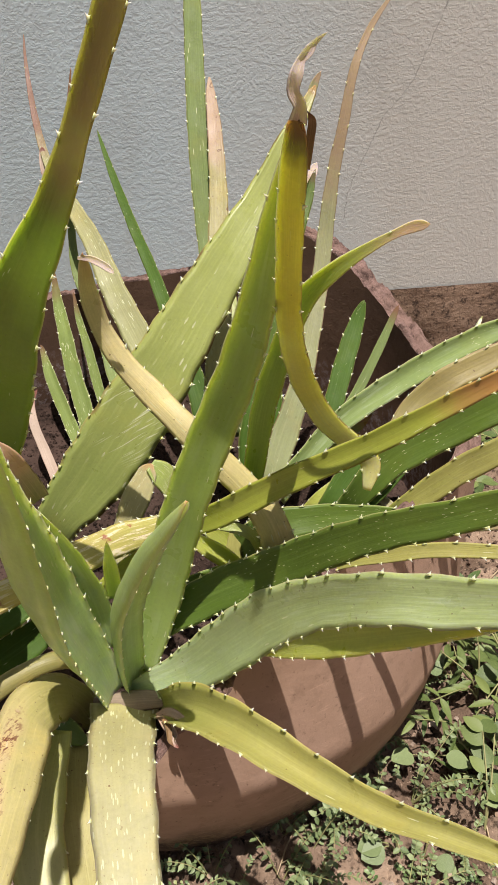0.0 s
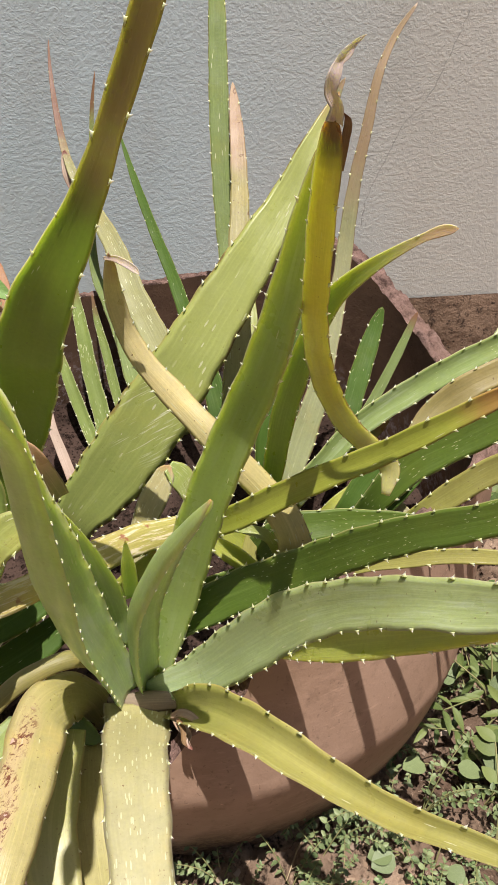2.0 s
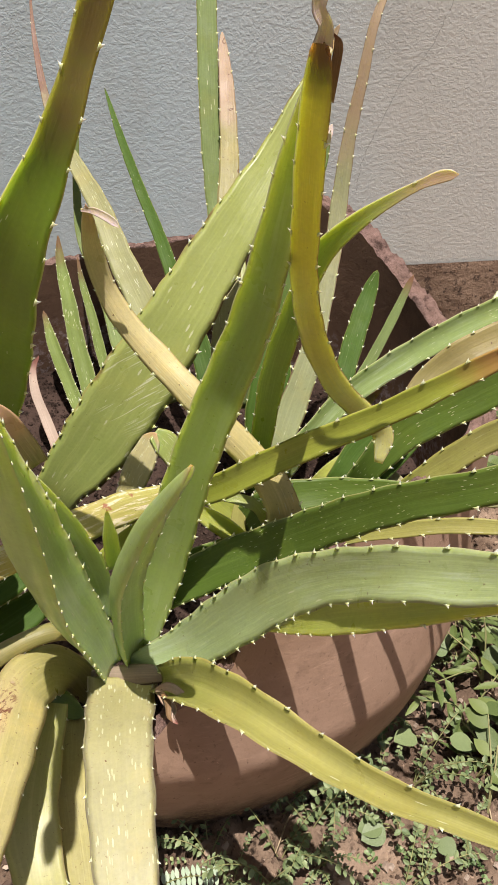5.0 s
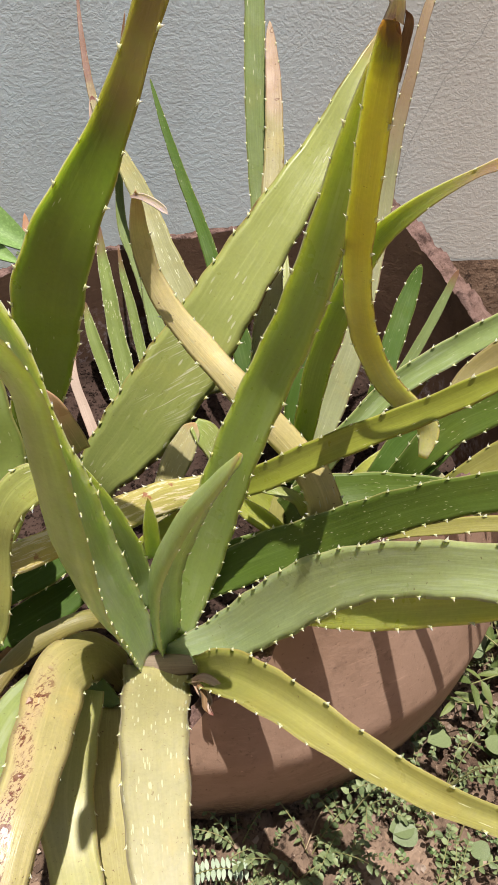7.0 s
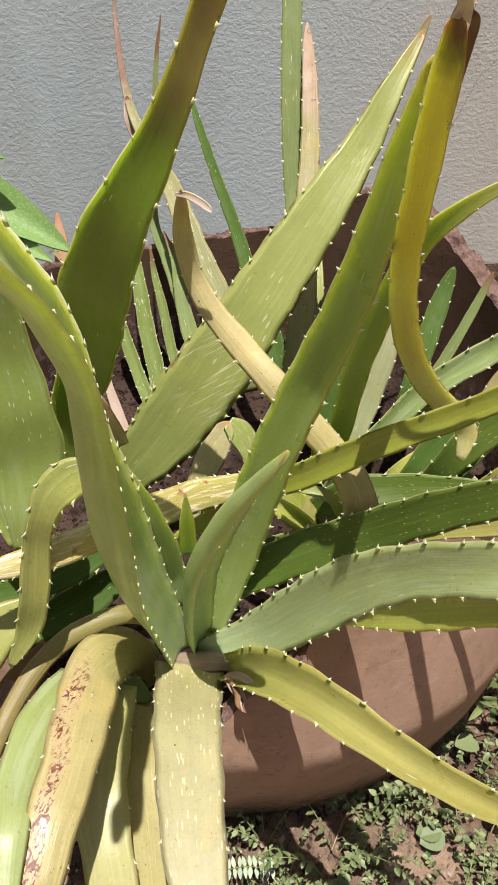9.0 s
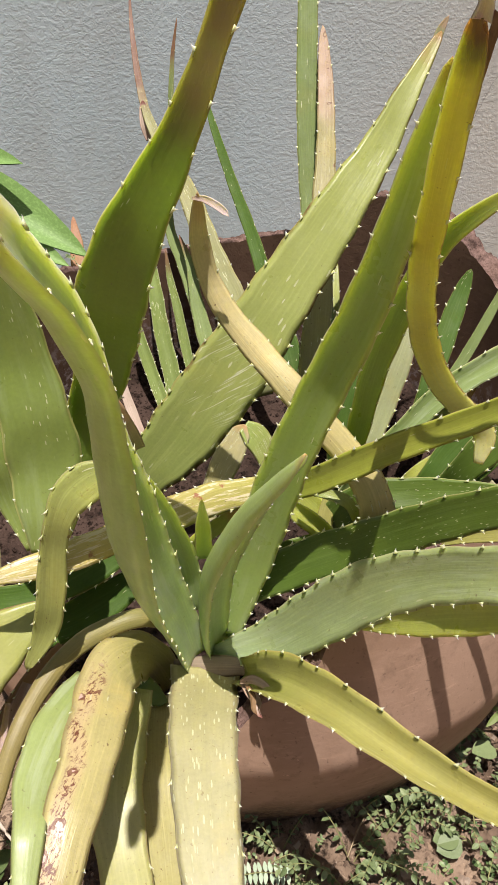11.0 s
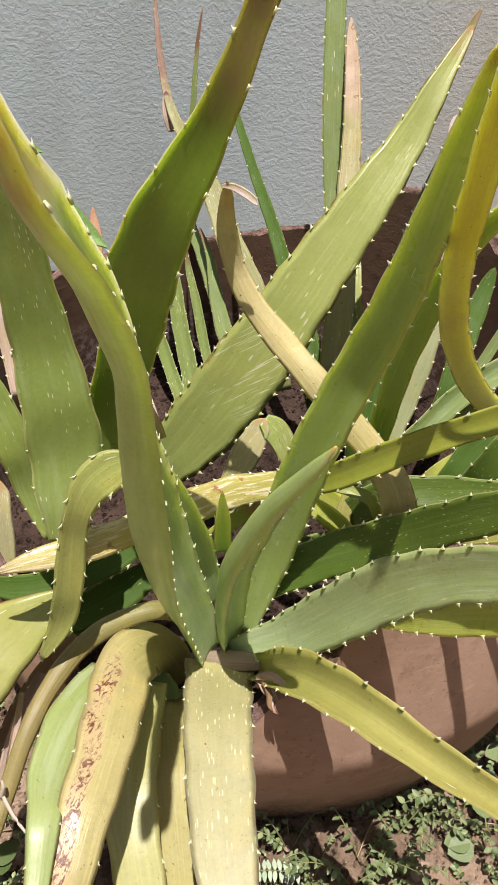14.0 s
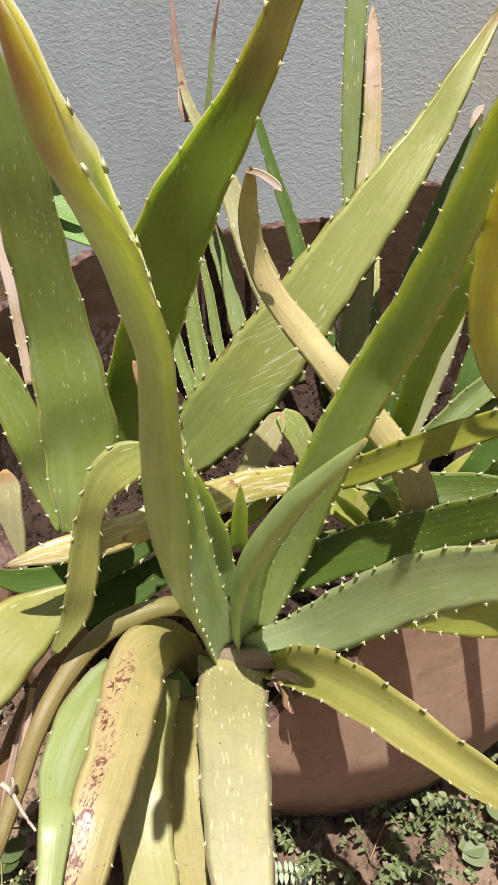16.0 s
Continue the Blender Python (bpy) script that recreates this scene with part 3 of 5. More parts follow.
def pot_radius(z, a=0.0):
    """Radius by height: straight-sided at the back, bellied in front where the wall leans in above its widest ring."""
    a = abs((a + 90 + 180) % 360 - 180)
    front = 1.0 - min(1.0, max(0.0, (a - 32) / 42))
    back = float(np.interp(z, [-0.08, -0.055, -0.02, 0.05, 0.12, 0.25, 0.45], [0.342, 0.358, 0.370, 0.382, 0.387, 0.388, 0.386]))
    belly = float(np.interp(z, [-0.08, -0.055, -0.02, 0.03, 0.07, 0.105, 0.125, 0.135, 0.15, 0.19, 0.23, 0.27, 0.32, 0.45], [0.340, 0.352, 0.366, 0.380, 0.389, 0.395, 0.3985, 0.399, 0.3965, 0.389, 0.381, 0.373, 0.366, 0.36]))
    return back + (belly - back) * front * front * (3 - 2 * front)


RIM_STEPS = (0.06, 0.17, 0.28, 0.39, 0.5, 0.61, 0.72, 0.83, 0.94)


def build_pot():
    pot = new("clay_pot")
    pot.location = (POT.x, POT.y, GROUND)
    tagged(pot, "large round terracotta pot with a broken uneven rim", "pot")
    N, M = 420, 60
    verts, faces, idx = [], [], []
    for i in range(N):
        a = 360 * i / N
        c, s = math.cos(radians(a)), math.sin(radians(a))
        top = rim_height(a)
        ring = []
        for j in range(M + 1):
            z = GROUND - 0.005 + (top - GROUND + 0.005) * j / M
            r = pot_radius(z, a) + 0.002 * noise.noise(Vector((c * 3, s * 3, z * 5)))
            # chipped foot
            if z < 0.03:
                low = min(1.0, (0.03 - z) / 0.06)
                r -= (0.009 * max(0.0, noise.fractal(Vector((c * 8, s * 8, z * 22)), 0.7, 2, 5) + 0.25) + 0.004 * abs(noise.noise(Vector((c * 34, s * 34, z * 60))))) * low
            ring.append((c * r, s * r, z - GROUND))
        rt = pot_radius(top, a)
        T = 0.012 + 0.014 * float(np.interp((a + 180) % 360 - 180, [-180, -60, 0, 45, 62, 72, 180], [0.5, 0.8, 1.2, 1.0, 0.3, 0.05, 0.05]))
        for q in RIM_STEPS:
            jag = 0.010 * noise.noise(Vector((c * 14, s * 14, q * 6))) + 0.006 * noise.noise(Vector((c * 60, s * 60, q * 11)))
            ring.append((c * (rt - T * q), s * (rt - T * q), top + 0.003 + jag * min(1.0, T / 0.02) - GROUND))
        for j in range(M + 1):
            z = top + (GROUND + 0.01 - top) * j / M
            r = pot_radius(z, a) - T + 0.002 * noise.noise(Vector((c * 4, s * 4, z * 6 + 3)))
            ring.append((c * r, s * r, z - GROUND))
        verts += ring
    K = 2 * M + 2 + len(RIM_STEPS)
    for i in range(N):
        a, b = i * K, ((i + 1) % N) * K
        for j in range(K - 1):
            faces.append((a + j, b + j, b + j + 1, a + j + 1))
            idx.append(0 if j < M else (1 if j < M + 1 + len(RIM_STEPS) else 2))
    for name, which, mat, label in (("body", 0, clay, ""), ("broken_rim", 1, clay_broken, "rough broken clay edge"), ("inner_wall", 2, clay_in, "inner face, its clay colour darkened for the shade in the pot")):
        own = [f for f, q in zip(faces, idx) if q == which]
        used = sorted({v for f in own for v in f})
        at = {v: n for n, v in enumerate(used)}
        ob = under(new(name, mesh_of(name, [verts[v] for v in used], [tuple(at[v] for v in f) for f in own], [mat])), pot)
        if label:
            tagged(ob, label)
    return pot


build_pot()


def pot_soil(x, y):
    """Height of the soil in the pot at a place counted from its middle."""
    return 0.145 + 0.05 * (y / 0.36) + 0.02 * noise.fractal(Vector((x * 8, y * 8, 7)), 0.8, 2, 4) - 0.02 * min(1.0, math.hypot(x, y) / 0.359) ** 4


def build_pot_soil():
    verts, faces = [(0, 0, 0.14)], []
    rings, seg = 60, 220
    for j in range(1, rings + 1):
        r = 0.359 * j / rings
        for i in range(seg):
            a = 2 * math.pi * i / seg
            x, y = r * math.cos(a), r * math.sin(a)
            z = pot_soil(x, y)
            verts.append((x, y, z))
    for i in range(seg):
        faces.append((0, 1 + i, 1 + (i + 1) % seg))
    for j in range(rings - 1):
        a, b = 1 + j * seg, 1 + (j + 1) * seg
        for i in range(seg):
            n = (i + 1) % seg
            faces.append((a + i, b + i, b + n, a + n))
    ob = new("potting_soil", mesh_of("potting_soil", verts, faces, [potting]))
    ob.location = (POT.x, POT.y, 0)
    tagged(ob, "crumbly potting soil filling the pot, colour darkened for shade", "soil", kind="stuff")


build_pot_soil()

# ---- aloes ----
def plant(x, y, z, label):
    ob = new("aloe_plant")
    ob.location = (x, y, z)
    return tagged(ob, label, "aloe", group="aloes in the pot")


front_aloe = plant(-0.03, 0.485, 0.17, "aloe rosette leaning over the rim with green and yellowed leaves")
left_aloe = plant(-0.14, 0.56, 0.22, "aloe with tall broad green leaves at the pot's edge")
back_aloe = plant(0.06, 0.86, 0.14, "crowded aloe with pale, dark and withered leaves in the pot")
right_aloe = plant(0.22, 0.62, 0.20, "aloe with long arching olive and yellow leaves")


def build_spine():
    """A small hooked thorn: base 1 wide, 1 high, pointing to +z and leaning to +y."""
    verts, faces = [], []
    rows = [(-0.2, 0.95, -0.15), (0.1, 0.52, 0.05), (0.42, 0.26, 0.32), (0.78, 0.04, 0.72)]
    for h, r, lean in rows:
        for i in range(6):
            a = 2 * math.pi * i / 6
            verts.append((0.34 * r * math.cos(a), r * math.sin(a) + lean, h))
    for j in range(3):
        for i in range(6):
            n = (i + 1) % 6
            faces.append((6 * j + i, 6 * j + n, 6 * j + 6 + n, 6 * j + 6 + i))
    faces.append(tuple(range(5, -1, -1)))
    return mesh_of("spine", verts, faces, [spine_mat])


SPINE = build_spine()
LEAF_RNG = random.Random(11)


def aloe_leaf(parent, pts, face, mat, turn=0.0, cup=0.18, thick=0.2, spines=1.0, label="", part_name="leaf"):
    """A fleshy leaf along the points (x, y, z, width), its inner side towards face (a direction, or a place when it has four values); thorns along both margins."""
    rng = random.Random(LEAF_RNG.random())
    path = spline(pts, 8 * (len(pts) - 1))
    w = np.maximum(path[:, 3], 0.0012)
    p = path[:, :3]
    tan = np.gradient(p, axis=0)
    tan /= np.linalg.norm(tan, axis=1)[:, None]
    length = np.r_[0, np.cumsum(np.linalg.norm(np.diff(p, axis=0), axis=1))]
    face = np.array(face, float)
    verts, info, frames = [], [], []
    A = 16
    ph = rng.uniform(0, 9)
    for i in range(len(p)):
        to = face[:3] - p[i] if len(face) == 4 else face
        n = to - tan[i] * (to @ tan[i])
        n /= np.linalg.norm(n)
        s = np.cross(tan[i], n)
        an = radians(turn[0] + (turn[1] - turn[0]) * min(1.0, length[i] / length[-1] * turn[2]) if isinstance(turn, tuple) else turn)
        n, s = n * math.cos(an) + s * math.sin(an), s * math.cos(an) - n * math.sin(an)
        u = length[i] / length[-1]
        half = w[i] / 2 * (1 + 0.03 * math.sin(length[i] * 130 + ph)) * math.sqrt(max(0.03, min(1.0, (length[-1] - length[i]) / max(0.004, w[-1] * 0.6))))
        t = max(thick * w[i] * (1.15 - 0.55 * u), 0.0012)
        frames.append((p[i], tan[i], n, s, half, t))
        for j in range(A):
            # upper side 0..8 from -1 to 1, lower side back
            if j <= 8:
                c = -1 + j / 4
                rise = cup * half * (abs(c) ** 1.8 - 0.45)
                h = rise + 0.12 * t * (1 - c * c)
            else:
                c = 1 - (j - 8) / 4
                rise = cup * half * (abs(c) ** 1.8 - 0.45)
                h = rise - t * (1 - abs(c) ** 2.4) - 0.06 * t
            wob = 0.02 * half * noise.noise(Vector((u * 9, c * 2, ph)))
            verts.append(tuple(p[i] + s * (half * c) + n * (h + wob)))
            info.append((c, u, length[i]))
    faces = []
    for i in range(len(p) - 1):
        for j in range(A):
            a, b = i * A + j, i * A + (j + 1) % A
            faces.append((a, b, b + A, a + A))
    faces.append(tuple(range(A - 1, -1, -1)))
    faces.append(tuple(range((len(p) - 1) * A, len(p) * A)))
    base = Vector(parent.location)
    verts = [tuple(Vector(v) - base) for v in verts]
    me = mesh_of(part_name, verts, faces, [mat])
    at = me.attributes.new("leaf", "FLOAT_VECTOR", "POINT")
    at.data.foreach_set("vector", [c for row in info for c in row])
    ob = under(new(part_name, me), parent)
    if label:
        tagged(ob, label)
    if spines > 0:
        for side in (-1, 1):
            d = 0.012 + rng.random() * 0.01
            while d < length[-1] * 0.94:
                i = min(int(np.searchsorted(length, d)), len(p) - 1)
                q, tt, n, s, half, t = frames[i]
                f = (d - length[i - 1]) / max(length[i] - length[i - 1], 1e-6) if i else 0
                q = frames[i - 1][0] * (1 - f) + q * f if i else q
                half = frames[i - 1][4] * (1 - f) + half * f if i else half
                size = (0.0027 + 0.044 * half) * rng.uniform(0.65, 1.1) * spines ** 0.5
                pos = q + s * (side * (half - 0.0006)) + n * (cup * half * 0.55)
                zax = Vector(s * side + n * (0.05 + 0.55 * cup)).normalized()
                yax = Vector(tt)
                xax = yax.cross(zax).normalized()
                yax = zax.cross(xax)
                m = Matrix((xax * size, yax * size, zax * size)).transposed().to_4x4()
                m.translation = Vector(pos) - base
                sp = under(new("spine", SPINE), ob)
                sp.matrix_basis = m
                d += (0.0115 + 0.0180 * min(1.0, 2.0 * d / length[-1])) * rng.uniform(0.75, 1.3) / (spines ** 0.3 if spines > 1 else max(spines, 0.3) ** 0.8)
    return ob


# aloe leaves begin
aloe_leaf(front_aloe, [(-0.051, 0.477, 0.189, 0.0300), (-0.059, 0.468, 0.242, 0.0396), (-0.070, 0.450, 0.307, 0.0500), (-0.077, 0.432, 0.373, 0.0540), (-0.079, 0.412, 0.428, 0.0543), (-0.082, 0.391, 0.487, 0.0430), (-0.082, 0.366, 0.543, 0.0340), (-0.081, 0.345, 0.582, 0.0300), (-0.083, 0.317, 0.621, 0.0320), (-0.086, 0.285, 0.656, 0.0280), (-0.087, 0.245, 0.688, 0.0265), (-0.094, 0.236, 0.706, 0.0220), (-0.096, 0.223, 0.724, 0.0165), (-0.098, 0.210, 0.739, 0.0060)],
          (0.92, -0.1, 0.36), fresh_tip, turn=(-32, 8, 1.8), cup=0.45, thick=0.38, spines=1.0, label="long curling green leaf with an orange-brown tip")
aloe_leaf(front_aloe, [(-0.029, 0.491, 0.159, 0.0145), (-0.030, 0.485, 0.201, 0.0268), (-0.029, 0.464, 0.275, 0.0318), (-0.024, 0.438, 0.342, 0.0329), (-0.013, 0.415, 0.396, 0.0302), (0.000, 0.390, 0.448, 0.0253), (0.012, 0.368, 0.487, 0.0192), (0.020, 0.352, 0.514, 0.0127), (0.024, 0.344, 0.530, 0.0035)],
          (0.62, -0.66, 0.42), fresh, turn=0, cup=0.55, thick=0.4, spines=0.8)
aloe_leaf(front_aloe, [(-0.019, 0.488, 0.206, 0.0225), (0.004, 0.497, 0.296, 0.0399), (0.033, 0.487, 0.415, 0.0383), (0.056, 0.478, 0.488, 0.0355), (0.074, 0.462, 0.55, 0.0319), (0.085, 0.445, 0.608, 0.0262), (0.091, 0.432, 0.654, 0.0208), (0.095, 0.42, 0.691, 0.0149), (0.097, 0.413, 0.717, 0.0043)],
          (-0.18, -0.87, 0.46), green, turn=0, cup=0.18, thick=0.2, spines=1)
aloe_leaf(front_aloe, [(-0.035, 0.484, 0.187, 0.0142), (0.016, 0.461, 0.228, 0.0413), (0.056, 0.431, 0.294, 0.0498), (0.089, 0.397, 0.360, 0.0474), (0.114, 0.360, 0.410, 0.0389), (0.141, 0.306, 0.465, 0.0337), (0.167, 0.271, 0.493, 0.0308), (0.184, 0.246, 0.514, 0.0256), (0.205, 0.211, 0.539, 0.0162), (0.218, 0.192, 0.550, 0.0051)],
          (-0.35, -0.63, 0.69), grey_green, turn=0, cup=0.25, thick=0.2, spines=1)
aloe_leaf(front_aloe, [(0.083, 0.391, 0.324, 0.0019), (0.1, 0.364, 0.36, 0.0156), (0.118, 0.34, 0.391, 0.0235), (0.142, 0.301, 0.436, 0.0197), (0.172, 0.274, 0.467, 0.0142), (0.194, 0.255, 0.491, 0.0095), (0.214, 0.239, 0.511, 0.0024)],
          (-0.34, -0.6, 0.73), lime, turn=0, cup=0.18, thick=0.2, spines=1)
aloe_leaf(front_aloe, [(0.005, 0.506, 0.256, 0.0333), (0.055, 0.498, 0.293, 0.0405), (0.105, 0.475, 0.336, 0.0385), (0.149, 0.423, 0.406, 0.0328), (0.175, 0.387, 0.448, 0.0283), (0.2, 0.355, 0.481, 0.0255), (0.222, 0.332, 0.507, 0.0225), (0.243, 0.302, 0.54, 0.0166), (0.263, 0.281, 0.567, 0.0049)],
          (-0.36, -0.69, 0.63), dark, turn=0, cup=0.15, thick=0.2, spines=1)
aloe_leaf(front_aloe, [(-0.05, 0.5, 0.233, 0.0306), (-0.06, 0.501, 0.304, 0.0388), (-0.075, 0.49, 0.373, 0.0302), (-0.087, 0.483, 0.413, 0.0195), (-0.095, 0.487, 0.434, 0.0036)],
          (0.09, -0.75, 0.65), fresh, turn=-30, cup=0.4, thick=0.2, spines=1)
aloe_leaf(front_aloe, [(-0.037, 0.497, 0.304, 0.0157), (-0.037, 0.484, 0.356, 0.0128), (-0.037, 0.481, 0.388, 0.0024)],
          (0.03, -0.74, 0.67), green, turn=0, cup=0.18, thick=0.2, spines=0)
aloe_leaf(front_aloe, [(-0.041, 0.469, 0.187, 0.0658), (-0.042, 0.456, 0.189, 0.0647), (-0.044, 0.385, 0.219, 0.0578), (-0.043, 0.332, 0.223, 0.0537), (-0.041, 0.283, 0.223, 0.0476), (-0.037, 0.24, 0.215, 0.0381), (-0.037, 0.205, 0.199, 0.0116)],
          (0.04, -0.49, 0.87), straw, turn=0, cup=0.06, thick=0.1, spines=0.6, label="pale yellow drooping leaf with white flecks")
aloe_leaf(front_aloe, [(-0.008, 0.454, 0.196, 0.0230), (0.019, 0.407, 0.250, 0.0385), (0.042, 0.370, 0.278, 0.0375), (0.063, 0.338, 0.295, 0.0340), (0.087, 0.308, 0.302, 0.0297), (0.112, 0.277, 0.311, 0.0249), (0.138, 0.246, 0.324, 0.0203), (0.165, 0.220, 0.338, 0.0165), (0.187, 0.199, 0.348, 0.0139), (0.215, 0.174, 0.356, 0.0082), (0.234, 0.159, 0.357, 0.0022)],
          (-0.24, -0.47, 0.85), yellow, turn=-6, cup=1.0, thick=0.3, spines=0.8, label="yellowing leaf arching down over the pot")
aloe_leaf(front_aloe, [(-0.075, 0.485, 0.145, 0.0250), (-0.087, 0.479, 0.187, 0.0383), (-0.104, 0.455, 0.229, 0.0484), (-0.119, 0.422, 0.251, 0.0496), (-0.123, 0.367, 0.268, 0.0466), (-0.128, 0.317, 0.276, 0.0414), (-0.135, 0.28, 0.274, 0.0380), (-0.142, 0.247, 0.263, 0.0332), (-0.15, 0.216, 0.246, 0.0245), (-0.155, 0.193, 0.23, 0.0075)],
          (0.18, -0.5, 0.85), burnt, turn=0, cup=-0.15, thick=0.25, spines=0.5, label="yellow leaf scarred with brown sunburn")
aloe_leaf(front_aloe, [(-0.103, 0.435, 0.209, 0.0296), (-0.111, 0.386, 0.209, 0.0394), (-0.115, 0.337, 0.202, 0.0436), (-0.109, 0.302, 0.188, 0.04), (-0.102, 0.27, 0.17, 0.0348), (-0.095, 0.233, 0.154, 0.0118)],
          (0.13, -0.43, 0.89), soft_straw, turn=0, cup=0.18, thick=0.2, spines=0.5)
aloe_leaf(front_aloe, [(-0.09, 0.455, 0.169, 0.0315), (-0.091, 0.423, 0.177, 0.0376), (-0.088, 0.369, 0.187, 0.0347), (-0.083, 0.329, 0.175, 0.032), (-0.078, 0.291, 0.157, 0.03), (-0.074, 0.245, 0.137, 0.0123)],
          (0.09, -0.46, 0.89), speckled, turn=0, cup=0.18, thick=0.2, spines=0.5)
aloe_leaf(front_aloe, [(-0.140, 0.428, 0.235, 0.0282), (-0.155, 0.371, 0.257, 0.0389), (-0.163, 0.318, 0.269, 0.0323), (-0.159, 0.277, 0.281, 0.0225), (-0.159, 0.244, 0.270, 0.0174), (-0.160, 0.208, 0.255, 0.0113)],
          (0.24, -0.45, 0.86), mint, turn=0, cup=-0.15, thick=0.2, spines=0.5)
aloe_leaf(front_aloe, [(-0.058, 0.487, 0.220, 0.0150), (-0.094, 0.478, 0.253, 0.0171), (-0.132, 0.463, 0.255, 0.0181), (-0.16, 0.446, 0.247, 0.0179), (-0.185, 0.413, 0.234, 0.0168), (-0.201, 0.378, 0.218, 0.0154), (-0.213, 0.344, 0.195, 0.0141), (-0.222, 0.313, 0.179, 0.012), (-0.236, 0.282, 0.151, 0.0042)],
          (0.26, -0.52, 0.81), olive_tan, turn=0, cup=-0.35, thick=0.5, spines=0.4)
aloe_leaf(front_aloe, [(-0.171, 0.474, 0.224, 0.0132), (-0.198, 0.443, 0.205, 0.0279), (-0.218, 0.406, 0.187, 0.0289), (-0.232, 0.369, 0.169, 0.0215), (-0.243, 0.342, 0.148, 0.0138), (-0.253, 0.321, 0.127, 0.0036)],
          (0.29, -0.48, 0.83), brown, turn=0, cup=0.18, thick=0.2, spines=1)
aloe_leaf(front_aloe, [(-0.105, 0.460, 0.436, 0.0180), (-0.120, 0.457, 0.430, 0.0303), (-0.135, 0.450, 0.420, 0.0303), (-0.145, 0.444, 0.402, 0.0215), (-0.153, 0.442, 0.373, 0.0221), (-0.161, 0.434, 0.327, 0.0238), (-0.172, 0.432, 0.289, 0.0200), (-0.190, 0.423, 0.259, 0.0065)],
          (0.22, -0.7, 0.68), olive_plain, turn=0, cup=0.18, thick=0.2, spines=1)
aloe_leaf(left_aloe, [(-0.170, 0.479, 0.338, 0.0232), (-0.165, 0.490, 0.362, 0.0459), (-0.164, 0.511, 0.398, 0.0592), (-0.167, 0.520, 0.446, 0.0563), (-0.173, 0.533, 0.489, 0.0488), (-0.178, 0.535, 0.533, 0.0425), (-0.182, 0.534, 0.575, 0.0405), (-0.184, 0.532, 0.614, 0.0363), (-0.188, 0.534, 0.651, 0.0284), (-0.194, 0.539, 0.691, 0.0115)],
          (0.27, -0.88, 0.39), deep_green, turn=0, cup=0.18, thick=0.2, spines=0.35, label="broad upright olive-green leaf")
aloe_leaf(front_aloe, [(0.018, 0.563, 0.327, 0.0262), (-0.022, 0.546, 0.334, 0.0306), (-0.058, 0.521, 0.341, 0.0314), (-0.095, 0.488, 0.352, 0.0278), (-0.124, 0.463, 0.358, 0.0257), (-0.157, 0.447, 0.358, 0.0238), (-0.189, 0.436, 0.358, 0.0149), (-0.214, 0.428, 0.355, 0.0025)],
          (0.17, -0.71, 0.68), peeled, turn=0, cup=-0.1, thick=0.3, spines=1, label="fallen yellow leaf lying across the rosette")
aloe_leaf(left_aloe, [(-0.129, 0.554, 0.355, 0.0251), (-0.129, 0.55, 0.417, 0.0396), (-0.104, 0.523, 0.505, 0.045), (-0.092, 0.493, 0.56, 0.0507), (-0.071, 0.474, 0.614, 0.0412), (-0.047, 0.466, 0.657, 0.0285), (-0.03, 0.459, 0.692, 0.0206), (-0.017, 0.461, 0.722, 0.0175), (0.008, 0.455, 0.782, 0.0178), (0.02, 0.455, 0.811, 0.0114), (0.028, 0.457, 0.834, 0.0022)],
          (0.06, -0.96, 0.27), deep, turn=-10, cup=0.18, thick=0.2, spines=1, label="tall upright dark-green leaf with a browned tip")
aloe_leaf(back_aloe, [(-0.133, 0.732, 0.159, 0.05), (-0.112, 0.721, 0.217, 0.0556), (-0.063, 0.719, 0.281, 0.0806), (-0.009, 0.724, 0.355, 0.0843), (0.042, 0.739, 0.426, 0.0728), (0.085, 0.762, 0.481, 0.0629), (0.128, 0.79, 0.533, 0.0516), (0.166, 0.821, 0.578, 0.038), (0.197, 0.847, 0.626, 0.0253), (0.235, 0.882, 0.677, 0.0076)],
          (-0.13, -0.92, 0.37), pale, turn=0, cup=0.1, thick=0.2, spines=1, label="broad pale green leaf with scratched streaks")
aloe_leaf(back_aloe, [(0.121, 0.497, 0.309, 0.0324), (0.115, 0.499, 0.354, 0.0324), (0.106, 0.507, 0.377, 0.0299), (0.09, 0.52, 0.398, 0.0272), (0.069, 0.531, 0.421, 0.0254), (0.041, 0.547, 0.451, 0.0251), (0.015, 0.569, 0.476, 0.0241), (-0.009, 0.586, 0.503, 0.0209), (-0.023, 0.595, 0.53, 0.0186), (-0.03, 0.59, 0.566, 0.016), (-0.03, 0.574, 0.596, 0.009), (-0.03, 0.569, 0.608, 0.0022)],
          (-0.06, -0.87, 0.49), yellow_dry, turn=0, cup=-0.2, thick=0.35, spines=1, label="bent yellow leaf with a dry brown tip")
aloe_leaf(back_aloe, [(0.198, 0.5, 0.396, 0.0077), (0.202, 0.509, 0.419, 0.0204), (0.182, 0.51, 0.443, 0.0209), (0.158, 0.503, 0.471, 0.0211), (0.138, 0.494, 0.506, 0.0214), (0.119, 0.468, 0.552, 0.0208), (0.104, 0.433, 0.604, 0.0193), (0.094, 0.396, 0.656, 0.0178), (0.088, 0.37, 0.696, 0.0168), (0.085, 0.353, 0.724, 0.0138), (0.084, 0.347, 0.742, 0.0082)],
          (-0.26, -0.86, 0.44), ochre, turn=-20, cup=-0.1, thick=0.3, spines=1, label="ochre-yellow upright leaf with a withered tip")
